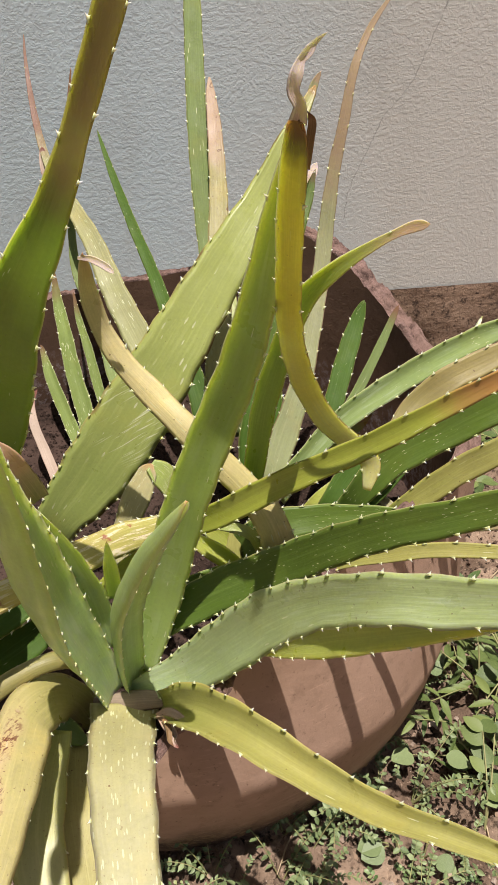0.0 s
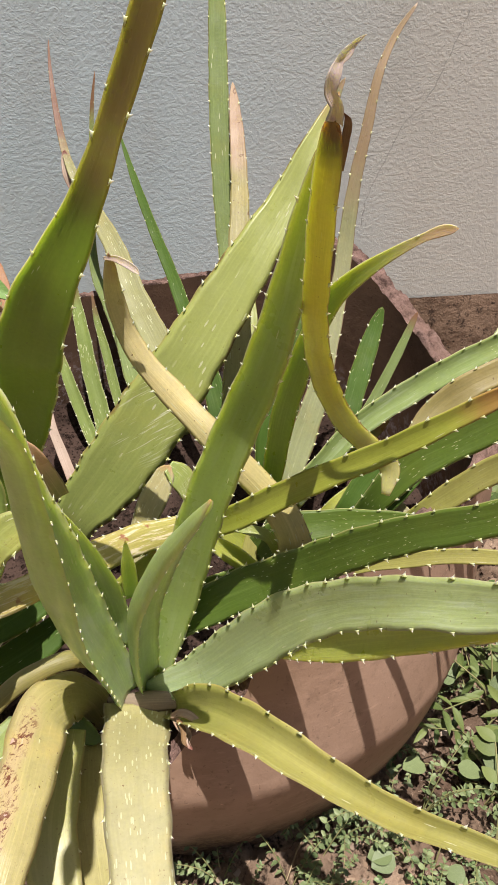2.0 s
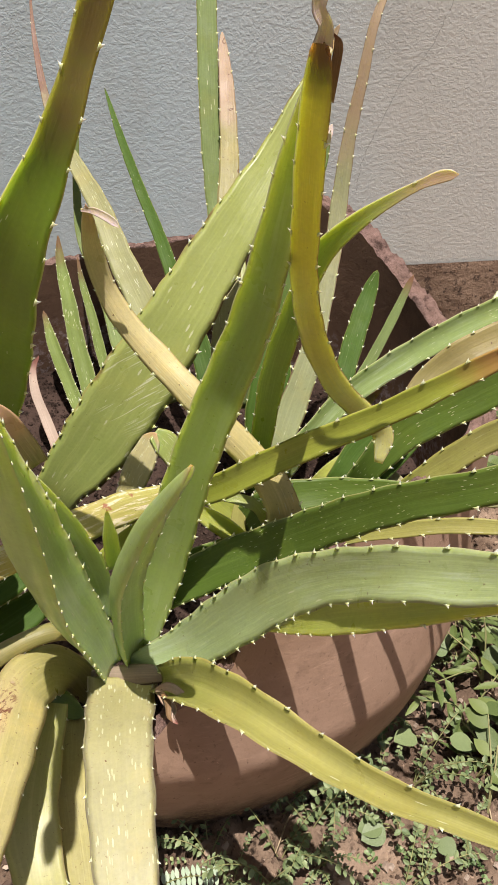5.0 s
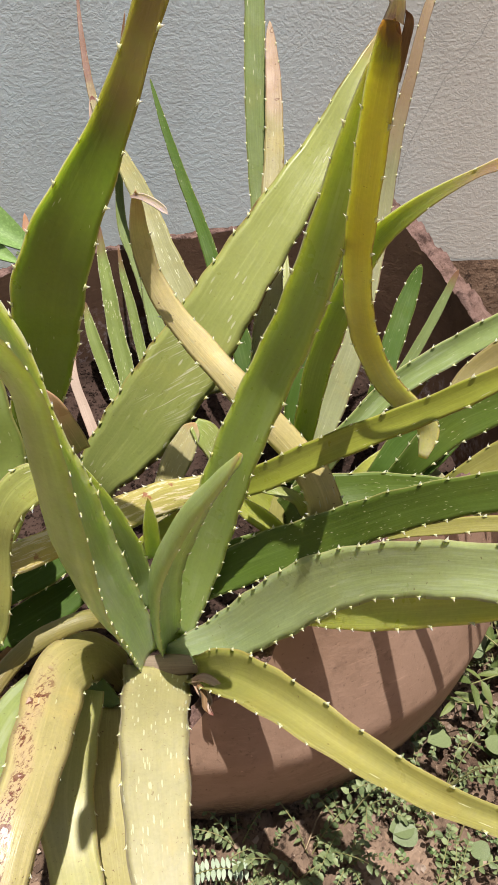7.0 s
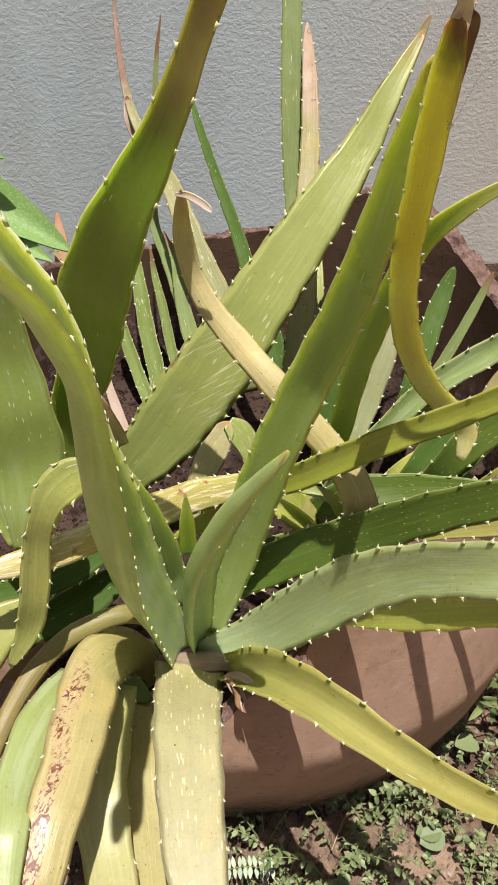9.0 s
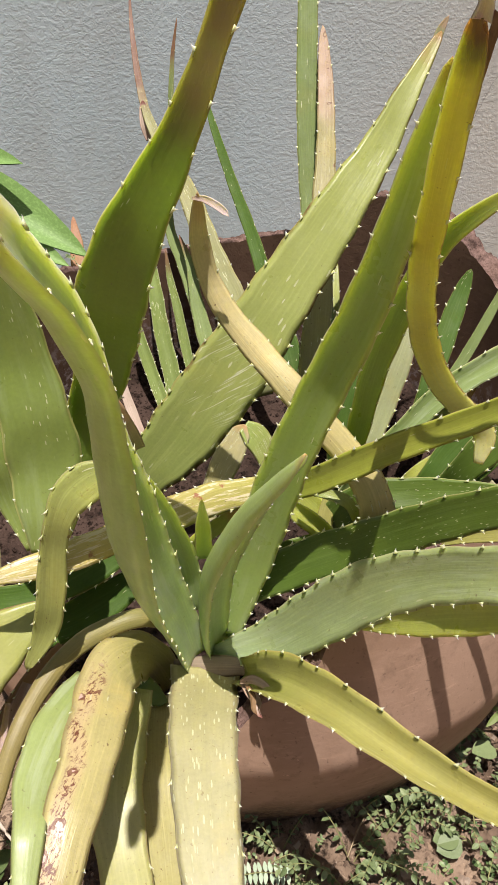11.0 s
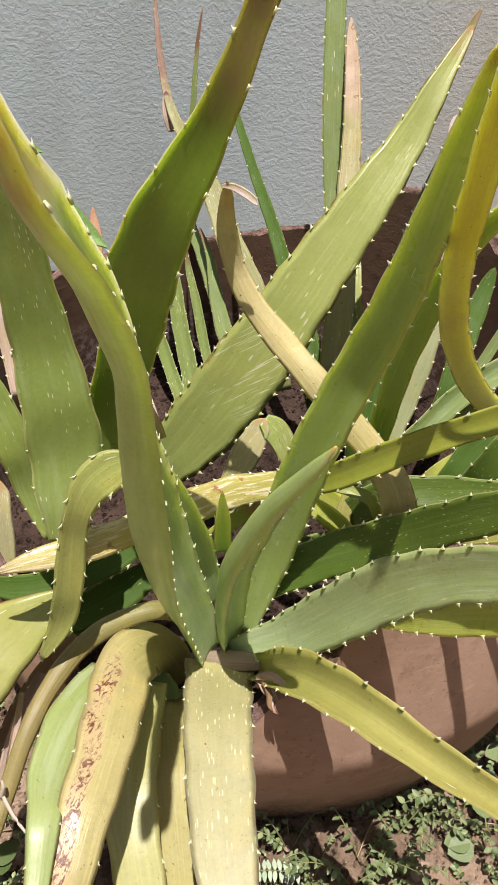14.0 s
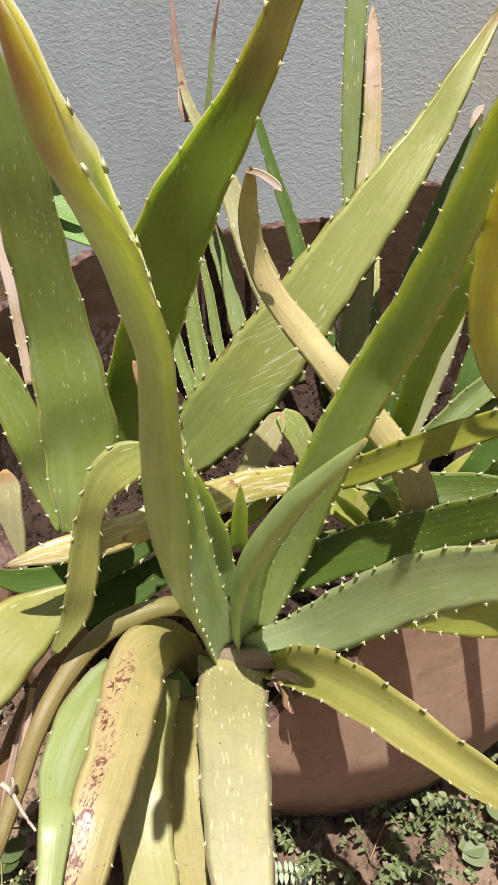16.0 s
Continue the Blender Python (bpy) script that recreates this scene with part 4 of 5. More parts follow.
aloe_leaf(back_aloe, [(0.085, 0.346, 0.739, 0.0092), (0.085, 0.344, 0.746, 0.0065), (0.082, 0.345, 0.752, 0.006), (0.083, 0.344, 0.759, 0.0064), (0.085, 0.345, 0.764, 0.0044), (0.088, 0.343, 0.768, 0.0048), (0.09, 0.342, 0.771, 0.0029), (0.093, 0.337, 0.775, 0.0012)],
          (-0.3, -0.95, 0.06), withered, turn=-15, cup=0.5, thick=0.1, spines=0, label="withered papery leaf tip")
aloe_leaf(back_aloe, [(0.102, 0.558, 0.358, 0.0186), (0.104, 0.541, 0.422, 0.0207), (0.108, 0.529, 0.477, 0.0219), (0.116, 0.5, 0.545, 0.0198), (0.124, 0.469, 0.6, 0.0167), (0.141, 0.449, 0.629, 0.0112), (0.156, 0.439, 0.644, 0.008), (0.172, 0.433, 0.655, 0.0057), (0.183, 0.43, 0.66, 0.0074), (0.191, 0.426, 0.662, 0.0049)],
          (-0.33, -0.89, 0.32), green_tan, turn=0, cup=0.18, thick=0.2, spines=0.5)
aloe_leaf(back_aloe, [(0.121, 0.781, 0.28, 0.0258), (0.12, 0.796, 0.334, 0.0287), (0.117, 0.873, 0.409, 0.0293), (0.115, 0.943, 0.475, 0.0285), (0.115, 0.995, 0.542, 0.0286), (0.118, 1.055, 0.622, 0.0272), (0.124, 1.112, 0.697, 0.0259), (0.13, 1.168, 0.772, 0.0214), (0.135, 1.232, 0.849, 0.0062)],
          (-0.13, -0.96, 0.24), dull, turn=0, cup=0.18, thick=0.2, spines=1)
aloe_leaf(back_aloe, [(0.091, 0.749, 0.267, 0.0312), (0.096, 0.758, 0.326, 0.0347), (0.105, 0.796, 0.384, 0.0333), (0.113, 0.844, 0.437, 0.0323), (0.123, 0.901, 0.496, 0.0286), (0.131, 0.955, 0.551, 0.0232), (0.136, 1.012, 0.609, 0.0192), (0.137, 1.05, 0.647, 0.0119), (0.138, 1.068, 0.664, 0.003)],
          (-0.15, -0.94, 0.31), yellow_tan, turn=0, cup=0.18, thick=0.2, spines=1)
aloe_leaf(back_aloe, [(0.141, 0.699, 0.204, 0.0256), (0.154, 0.704, 0.263, 0.0285), (0.175, 0.728, 0.311, 0.0332), (0.197, 0.751, 0.36, 0.0282), (0.216, 0.783, 0.411, 0.0234), (0.234, 0.818, 0.468, 0.0213), (0.246, 0.845, 0.528, 0.019), (0.256, 0.861, 0.589, 0.0153), (0.266, 0.868, 0.637, 0.013), (0.278, 0.879, 0.694, 0.0101), (0.296, 0.89, 0.731, 0.0075), (0.32, 0.895, 0.763, 0.0031)],
          (-0.29, -0.91, 0.28), tan_green, turn=0, cup=0.18, thick=0.2, spines=1)
aloe_leaf(back_aloe, [(0.048, 0.854, 0.251, 0.0278), (0.038, 0.872, 0.299, 0.0309), (0.012, 0.949, 0.349, 0.0398), (-0.014, 1.008, 0.394, 0.0365), (-0.039, 1.084, 0.445, 0.03), (-0.069, 1.164, 0.482, 0.0225), (-0.099, 1.236, 0.525, 0.0142), (-0.115, 1.312, 0.578, 0.0109), (-0.124, 1.399, 0.65, 0.0056), (-0.124, 1.437, 0.687, 0.0019)],
          (0.04, -0.97, 0.25), brown_tipped, turn=0, cup=0.18, thick=0.2, spines=0.5)
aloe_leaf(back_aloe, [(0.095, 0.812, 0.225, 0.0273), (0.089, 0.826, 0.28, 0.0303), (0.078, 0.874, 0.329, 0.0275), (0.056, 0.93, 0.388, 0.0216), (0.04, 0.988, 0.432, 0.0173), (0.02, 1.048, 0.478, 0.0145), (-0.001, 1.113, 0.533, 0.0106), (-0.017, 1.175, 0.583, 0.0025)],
          (-0.06, -0.94, 0.34), shaded_green, turn=0, cup=0.18, thick=0.2, spines=0.5)
aloe_leaf(back_aloe, [(-0.004, 0.903, 0.226, 0.0158), (-0.013, 0.925, 0.268, 0.0175), (-0.027, 0.976, 0.287, 0.0205), (-0.041, 1.047, 0.317, 0.0212), (-0.057, 1.106, 0.347, 0.0192), (-0.073, 1.152, 0.376, 0.016), (-0.074, 1.198, 0.442, 0.0115), (-0.064, 1.242, 0.54, 0.0087), (-0.057, 1.276, 0.606, 0.0061), (-0.048, 1.296, 0.653, 0.0017)],
          (0.04, -0.94, 0.34), dull, turn=0, cup=0.18, thick=0.2, spines=0.4)
aloe_leaf(back_aloe, [(-0.066, 0.93, 0.125, 0.0231), (-0.071, 0.945, 0.179, 0.0257), (-0.079, 0.984, 0.217, 0.0259), (-0.091, 1.03, 0.262, 0.0244), (-0.099, 1.075, 0.308, 0.0211), (-0.108, 1.131, 0.352, 0.0134), (-0.109, 1.161, 0.378, 0.0027)],
          (0.06, -0.89, 0.46), striped, turn=0, cup=0.45, thick=0.2, spines=1)
aloe_leaf(back_aloe, [(-0.078, 0.918, 0.129, 0.0168), (-0.088, 0.935, 0.178, 0.0187), (-0.109, 0.99, 0.217, 0.019), (-0.126, 1.031, 0.255, 0.0174), (-0.139, 1.081, 0.289, 0.0053)],
          (0.08, -0.86, 0.5), striped, turn=0, cup=0.45, thick=0.2, spines=1)
aloe_leaf(back_aloe, [(-0.014, 0.907, 0.225, 0.019), (-0.02, 0.927, 0.273, 0.0211), (-0.029, 0.969, 0.298, 0.0231), (-0.037, 1.013, 0.323, 0.0185), (-0.044, 1.062, 0.357, 0.012), (-0.059, 1.108, 0.385, 0.0035)],
          (0.02, -0.91, 0.42), dull, turn=0, cup=0.18, thick=0.2, spines=0.4)
aloe_leaf(back_aloe, [(-0.104, 0.811, 0.149, 0.0139), (-0.115, 0.83, 0.196, 0.0154), (-0.132, 0.876, 0.223, 0.0142), (-0.145, 0.909, 0.251, 0.0127), (-0.146, 0.936, 0.272, 0.0088), (-0.137, 0.944, 0.285, 0.0024)],
          (0.12, -0.85, 0.51), husk, turn=0, cup=0.18, thick=0.2, spines=0)
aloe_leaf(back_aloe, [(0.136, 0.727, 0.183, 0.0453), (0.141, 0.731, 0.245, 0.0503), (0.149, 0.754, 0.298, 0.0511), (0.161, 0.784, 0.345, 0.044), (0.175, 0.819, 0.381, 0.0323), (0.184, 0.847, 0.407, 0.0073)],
          (-0.2, -0.85, 0.49), shaded_green, turn=0, cup=0.18, thick=0.2, spines=1)
aloe_leaf(back_aloe, [(0.129, 0.802, 0.265, 0.0172), (0.13, 0.812, 0.324, 0.0191), (0.133, 0.853, 0.385, 0.0191), (0.137, 0.895, 0.429, 0.0119), (0.139, 0.926, 0.456, 0.003)],
          (-0.16, -0.89, 0.43), pale, turn=0, cup=0.18, thick=0.2, spines=0.5)
aloe_leaf(back_aloe, [(-0.026, 0.614, 0.286, 0.0248), (-0.015, 0.621, 0.311, 0.0304), (-0.002, 0.629, 0.333, 0.0267), (0.006, 0.636, 0.347, 0.0197), (0.010, 0.639, 0.351, 0.0139)],
          (-0.25, -0.8, 0.55), straw, turn=0, cup=0.1, thick=0.12, spines=0.4, label="bent pale leaf with white flecks")
aloe_leaf(back_aloe, [(0.008, 0.639, 0.350, 0.0151), (0.018, 0.634, 0.342, 0.0267), (0.029, 0.628, 0.326, 0.0280), (0.038, 0.624, 0.307, 0.0260), (0.046, 0.624, 0.281, 0.0181)],
          (0.25, -0.75, 0.62), pale, turn=0, cup=0.1, thick=0.12, spines=0.4)
aloe_leaf(right_aloe, [(0.008, 0.55, 0.296, 0.0192), (0.032, 0.528, 0.348, 0.0213), (0.07, 0.508, 0.384, 0.0255), (0.108, 0.493, 0.416, 0.0245), (0.143, 0.48, 0.442, 0.0228), (0.177, 0.469, 0.465, 0.0212), (0.209, 0.458, 0.49, 0.0197), (0.24, 0.45, 0.513, 0.0174), (0.269, 0.441, 0.535, 0.0153), (0.304, 0.432, 0.557, 0.0116), (0.328, 0.423, 0.577, 0.0032)],
          (-0.33, -0.77, 0.54), olive, turn=15, cup=0.25, thick=0.2, spines=1, label="long olive leaf crossing the pot")
aloe_leaf(right_aloe, [(0.119, 0.662, 0.218, 0.0179), (0.145, 0.662, 0.27, 0.0199), (0.188, 0.679, 0.306, 0.0239), (0.232, 0.696, 0.342, 0.0266), (0.307, 0.722, 0.373, 0.0297), (0.386, 0.748, 0.396, 0.029), (0.452, 0.765, 0.411, 0.0267), (0.527, 0.771, 0.421, 0.0185), (0.59, 0.775, 0.426, 0.0043)],
          (-0.37, -0.8, 0.47), sheen_green, turn=0, cup=0.55, thick=0.2, spines=1)
aloe_leaf(right_aloe, [(0.148, 0.694, 0.236, 0.0184), (0.178, 0.69, 0.283, 0.0204), (0.221, 0.699, 0.308, 0.0204), (0.264, 0.709, 0.334, 0.0163), (0.289, 0.729, 0.351, 0.0041)],
          (-0.28, -0.79, 0.55), olive, turn=0, cup=0.18, thick=0.2, spines=1)
aloe_leaf(right_aloe, [(0.249, 0.628, 0.294, 0.0225), (0.271, 0.631, 0.348, 0.025), (0.307, 0.652, 0.387, 0.0281), (0.342, 0.652, 0.415, 0.0296), (0.38, 0.656, 0.43, 0.0278), (0.425, 0.662, 0.45, 0.0185), (0.458, 0.67, 0.471, 0.0049)],
          (-0.44, -0.78, 0.45), olive_tan, turn=0, cup=0.18, thick=0.2, spines=1)
aloe_leaf(right_aloe, [(0.191, 0.561, 0.297, 0.0254), (0.212, 0.549, 0.355, 0.0282), (0.242, 0.546, 0.395, 0.0356), (0.279, 0.535, 0.424, 0.033), (0.309, 0.523, 0.45, 0.031), (0.338, 0.514, 0.47, 0.0278), (0.376, 0.504, 0.492, 0.0198), (0.405, 0.498, 0.509, 0.0049)],
          (-0.48, -0.73, 0.48), dark, turn=0, cup=0.18, thick=0.2, spines=1)
aloe_leaf(right_aloe, [(0.219, 0.546, 0.286, 0.0151), (0.242, 0.528, 0.341, 0.0168), (0.269, 0.519, 0.371, 0.0245), (0.295, 0.51, 0.4, 0.0254), (0.319, 0.498, 0.425, 0.0246), (0.353, 0.492, 0.452, 0.0201), (0.386, 0.489, 0.483, 0.0049)],
          (-0.45, -0.71, 0.55), yellow, turn=0, cup=0.18, thick=0.2, spines=1)
aloe_leaf(right_aloe, [(0.129, 0.477, 0.306, 0.0081), (0.156, 0.453, 0.353, 0.009), (0.194, 0.433, 0.377, 0.0124), (0.229, 0.414, 0.395, 0.013), (0.27, 0.391, 0.407, 0.0116), (0.311, 0.365, 0.417, 0.0035)],
          (-0.41, -0.65, 0.64), yellow, turn=0, cup=0.18, thick=0.2, spines=1)
aloe_leaf(right_aloe, [(0.091, 0.578, 0.272, 0.0312), (0.123, 0.56, 0.312, 0.0347), (0.167, 0.549, 0.326, 0.0297), (0.208, 0.532, 0.338, 0.0224), (0.247, 0.514, 0.349, 0.0121), (0.287, 0.501, 0.358, 0.0032)],
          (-0.32, -0.72, 0.62), dark, turn=0, cup=0.18, thick=0.2, spines=1)
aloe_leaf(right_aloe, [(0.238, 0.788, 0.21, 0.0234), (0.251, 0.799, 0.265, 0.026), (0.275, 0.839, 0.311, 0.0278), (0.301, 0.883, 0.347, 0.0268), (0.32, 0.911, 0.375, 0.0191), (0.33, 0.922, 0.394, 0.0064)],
          (-0.31, -0.85, 0.43), shaded_green, turn=0, cup=0.18, thick=0.2, spines=1)
aloe_leaf(right_aloe, [(0.244, 0.769, 0.246, 0.0119), (0.264, 0.773, 0.302, 0.0132), (0.29, 0.791, 0.336, 0.0132), (0.32, 0.815, 0.378, 0.0117), (0.342, 0.834, 0.412, 0.0073), (0.348, 0.839, 0.421, 0.0022)],
          (-0.35, -0.83, 0.42), dull, turn=0, cup=0.18, thick=0.2, spines=0)
aloe_leaf(right_aloe, [(0.179, 0.596, 0.246, 0.0278), (0.201, 0.599, 0.3, 0.0309), (0.222, 0.611, 0.323, 0.034), (0.242, 0.619, 0.341, 0.0185)],
          (-0.31, -0.75, 0.58), shaded_green, turn=0, cup=0.18, thick=0.2, spines=0)
aloe_leaf(right_aloe, [(0.356, 0.741, 0.299, 0.0155), (0.379, 0.754, 0.34, 0.0172), (0.408, 0.783, 0.354, 0.0161), (0.441, 0.812, 0.369, 0.012), (0.468, 0.838, 0.396, 0.003)],
          (-0.44, -0.78, 0.44), green, turn=0, cup=0.18, thick=0.2, spines=0.4)
aloe_leaf(left_aloe, [(-0.190, 0.504, 0.319, 0.0058), (-0.203, 0.522, 0.360, 0.0220), (-0.208, 0.526, 0.399, 0.0306), (-0.220, 0.537, 0.431, 0.0310), (-0.236, 0.547, 0.461, 0.0269), (-0.258, 0.561, 0.495, 0.0084)],
          (0.3, -0.79, 0.54), deep_green, turn=0, cup=0.18, thick=0.2, spines=1)
aloe_leaf(left_aloe, [(-0.208, 0.553, 0.437, 0.0065), (-0.214, 0.572, 0.463, 0.0083), (-0.218, 0.585, 0.497, 0.0087), (-0.225, 0.601, 0.528, 0.0081), (-0.231, 0.616, 0.556, 0.0022)],
          (0.3, -0.86, 0.42), withered, turn=0, cup=0.18, thick=0.2, spines=1)
aloe_leaf(left_aloe, [(-0.283, 0.611, 0.145, 0.0315), (-0.284, 0.631, 0.186, 0.0336), (-0.285, 0.651, 0.226, 0.0321), (-0.287, 0.673, 0.256, 0.0284)],
          (0.3, -0.71, 0.63), straw, turn=0, cup=0.18, thick=0.2, spines=0)
aloe_leaf(left_aloe, [(-0.15, 0.553, 0.386, 0.0195), (-0.146, 0.581, 0.409, 0.0247), (-0.141, 0.598, 0.424, 0.0179)],
          (0.18, -0.82, 0.54), green, turn=0, cup=0.18, thick=0.2, spines=0)
aloe_leaf(left_aloe, [(-0.108, 0.573, 0.263, 0.0278), (-0.146, 0.552, 0.249, 0.0351), (-0.194, 0.533, 0.236, 0.0303), (-0.24, 0.524, 0.238, 0.0234), (-0.279, 0.525, 0.253, 0.0073)],
          (0.22, -0.67, 0.71), shaded_green, turn=0, cup=0.18, thick=0.2, spines=1)
aloe_leaf(left_aloe, [(-0.105, 0.564, 0.217, 0.0286), (-0.149, 0.542, 0.201, 0.0394), (-0.198, 0.524, 0.189, 0.0333), (-0.245, 0.513, 0.187, 0.0219)],
          (0.22, -0.63, 0.74), shaded_green, turn=0, cup=0.18, thick=0.2, spines=1)
aloe_leaf(left_aloe, [(-0.166, 0.461, 0.293, 0.0141), (-0.197, 0.445, 0.285, 0.0417), (-0.219, 0.42, 0.283, 0.0582), (-0.244, 0.385, 0.268, 0.0562), (-0.267, 0.349, 0.251, 0.025)],
          (0.29, -0.6, 0.74), cream, turn=0, cup=0.05, thick=0.2, spines=0)
aloe_leaf(left_aloe, [(-0.09, 0.519, 0.411, 0.0175), (-0.098, 0.507, 0.445, 0.0204), (-0.107, 0.498, 0.475, 0.016), (-0.115, 0.498, 0.49, 0.0044)],
          (0.15, -0.83, 0.53), peach, turn=0, cup=0.18, thick=0.2, spines=0)
aloe_leaf(front_aloe, [(0.087, 0.534, 0.283, 0.0171), (0.071, 0.541, 0.297, 0.0204), (0.046, 0.55, 0.315, 0.0147), (0.037, 0.553, 0.326, 0.0045)],
          (-0.09, -0.75, 0.66), lime, turn=0, cup=0.18, thick=0.2, spines=0.5)
aloe_leaf(front_aloe, [(0.053, 0.535, 0.348, 0.0065), (0.076, 0.522, 0.352, 0.0107), (0.094, 0.515, 0.346, 0.0107), (0.103, 0.511, 0.325, 0.0076)],
          (-0.17, -0.74, 0.65), pale, turn=0, cup=0.18, thick=0.2, spines=0.5)
aloe_leaf(back_aloe, [(0.105, 0.582, 0.249, 0.0247), (0.081, 0.59, 0.273, 0.0268), (0.061, 0.595, 0.295, 0.0181), (0.046, 0.597, 0.311, 0.0048)],
          (-0.11, -0.76, 0.64), lime, turn=0, cup=0.18, thick=0.2, spines=0)
aloe_leaf(back_aloe, [(0.084, 0.566, 0.258, 0.0157), (0.087, 0.579, 0.278, 0.0157), (0.091, 0.591, 0.295, 0.0084)],
          (-0.14, -0.74, 0.66), yellow, turn=0, cup=0.18, thick=0.2, spines=0)
aloe_leaf(back_aloe, [(0.108, 0.564, 0.26, 0.0145), (0.106, 0.576, 0.278, 0.0157), (0.111, 0.589, 0.298, 0.0072)],
          (-0.16, -0.73, 0.66), pale, turn=0, cup=0.18, thick=0.2, spines=0.5)
aloe_leaf(front_aloe, [(0.003, 0.529, 0.254, 0.0194), (0.032, 0.534, 0.268, 0.0206), (0.067, 0.537, 0.281, 0.0149), (0.091, 0.539, 0.29, 0.0034)],
          (-0.12, -0.71, 0.69), dark, turn=0, cup=0.18, thick=0.2, spines=0)
aloe_leaf(front_aloe, [(0.011, 0.519, 0.26, 0.0045), (0.028, 0.522, 0.267, 0.0056), (0.047, 0.523, 0.274, 0.0023)],
          (-0.07, -0.7, 0.71), pale, turn=0, cup=0.18, thick=0.2, spines=0)
aloe_leaf(front_aloe, [(-0.065, 0.551, 0.253, 0.0127), (-0.04, 0.556, 0.275, 0.0161), (-0.016, 0.559, 0.294, 0.0137), (0.002, 0.562, 0.312, 0.0045)],
          (-0.01, -0.74, 0.67), olive, turn=0, cup=0.18, thick=0.2, spines=0.4)
aloe_leaf(front_aloe, [(-0.035, 0.578, 0.263, 0.0143), (-0.031, 0.587, 0.278, 0.0155), (-0.019, 0.594, 0.291, 0.0059)],
          (0.01, -0.75, 0.66), straw, turn=0, cup=0.18, thick=0.2, spines=0)
aloe_leaf(front_aloe, [(-0.009, 0.421, 0.227, 0.0041), (-0.002, 0.409, 0.229, 0.0096), (0.004, 0.398, 0.228, 0.0085), (0.002, 0.393, 0.226, 0.007), (0.006, 0.386, 0.224, 0.002)],
          (-0.04, -0.57, 0.82), husk, turn=30, cup=0.9, thick=0.12, spines=0, label="shrivelled dead leaf scrap")
aloe_leaf(front_aloe, [(-0.011, 0.419, 0.229, 0.0041), (0, 0.414, 0.237, 0.0086), (0.01, 0.405, 0.239, 0.0075), (0.015, 0.399, 0.237, 0.005), (0.021, 0.396, 0.24, 0.0015)],
          (-0.04, -0.58, 0.81), husk, turn=-35, cup=0.9, thick=0.12, spines=0, label="shrivelled dead leaf scrap")
aloe_leaf(front_aloe, [(-0.072, 0.481, 0.181, 0.0079), (-0.044, 0.471, 0.188, 0.0189), (-0.011, 0.461, 0.196, 0.0177), (0.02, 0.452, 0.198, 0.0044)],
          (-0.01, -0.6, 0.8), papery, turn=0, cup=-0.3, thick=0.1, spines=0, label="dead brown leaf base")
aloe_leaf(front_aloe, [(-0.112, 0.465, 0.182, 0.0157), (-0.098, 0.452, 0.182, 0.0228), (-0.085, 0.443, 0.179, 0.0154), (-0.077, 0.438, 0.181, 0.0041)],
          (0.09, -0.57, 0.81), dark, turn=0, cup=0.18, thick=0.2, spines=0.5)
aloe_leaf(back_aloe, [(-0.034, 0.569, 0.604, 0.0025), (-0.026, 0.57, 0.603, 0.0051), (-0.017, 0.568, 0.599, 0.0059), (-0.01, 0.566, 0.594, 0.0051), (-0.007, 0.564, 0.591, 0.0021)],
          (-0.01, -0.95, 0.32), withered, turn=0, cup=0.4, thick=0.2, spines=0, label="curled dry leaf tip")
aloe_leaf(back_aloe, [(0.094, 0.363, 0.714, 0.0033), (0.093, 0.355, 0.729, 0.0043), (0.092, 0.349, 0.739, 0.0036), (0.089, 0.346, 0.743, 0.0013)],
          (-0.32, -0.94, 0.13), brown, turn=0, cup=0.18, thick=0.2, spines=0)
aloe_leaf(back_aloe, [(0.249, 0.945, 0.549, 0.0088), (0.257, 0.956, 0.567, 0.0117), (0.262, 0.96, 0.574, 0.0037)],
          (-0.28, -0.94, 0.22), withered, turn=0, cup=0.18, thick=0.2, spines=0)
aloe_leaf(back_aloe, [(0.225, 0.875, 0.655, 0.009), (0.233, 0.882, 0.677, 0.0089), (0.241, 0.884, 0.691, 0.0025)],
          (-0.28, -0.95, 0.12), tan_green, turn=0, cup=0.18, thick=0.2, spines=0)
aloe_leaf(back_aloe, [(0.137, 0.784, 0.28, 0.0299), (0.148, 0.788, 0.34, 0.0332), (0.165, 0.809, 0.387, 0.0328), (0.189, 0.841, 0.45, 0.0285), (0.212, 0.868, 0.506, 0.0218), (0.233, 0.892, 0.549, 0.0153), (0.246, 0.907, 0.579, 0.0025)],
          (-0.23, -0.9, 0.37), dark, turn=0, cup=0.18, thick=0.2, spines=1)
aloe_leaf(back_aloe, [(0.308, 0.612, 0.213, 0.0084), (0.287, 0.627, 0.256, 0.0093), (0.266, 0.652, 0.269, 0.0134), (0.254, 0.662, 0.281, 0.0054)],
          (-0.33, -0.73, 0.59), straw, turn=0, cup=0.18, thick=0.2, spines=0)
aloe_leaf(right_aloe, [(0.157, 0.625, 0.245, 0.0103), (0.187, 0.621, 0.292, 0.0114), (0.208, 0.625, 0.304, 0.0152), (0.231, 0.63, 0.317, 0.0101), (0.241, 0.631, 0.321, 0.0032)],
          (-0.28, -0.75, 0.59), lime, turn=0, cup=0.18, thick=0.2, spines=0.6)
aloe_leaf(right_aloe, [(0.168, 0.714, 0.22, 0.0138), (0.196, 0.703, 0.271, 0.0153), (0.23, 0.702, 0.297, 0.0179), (0.265, 0.707, 0.314, 0.0096)],
          (-0.28, -0.78, 0.56), green, turn=0, cup=0.18, thick=0.2, spines=0.5)
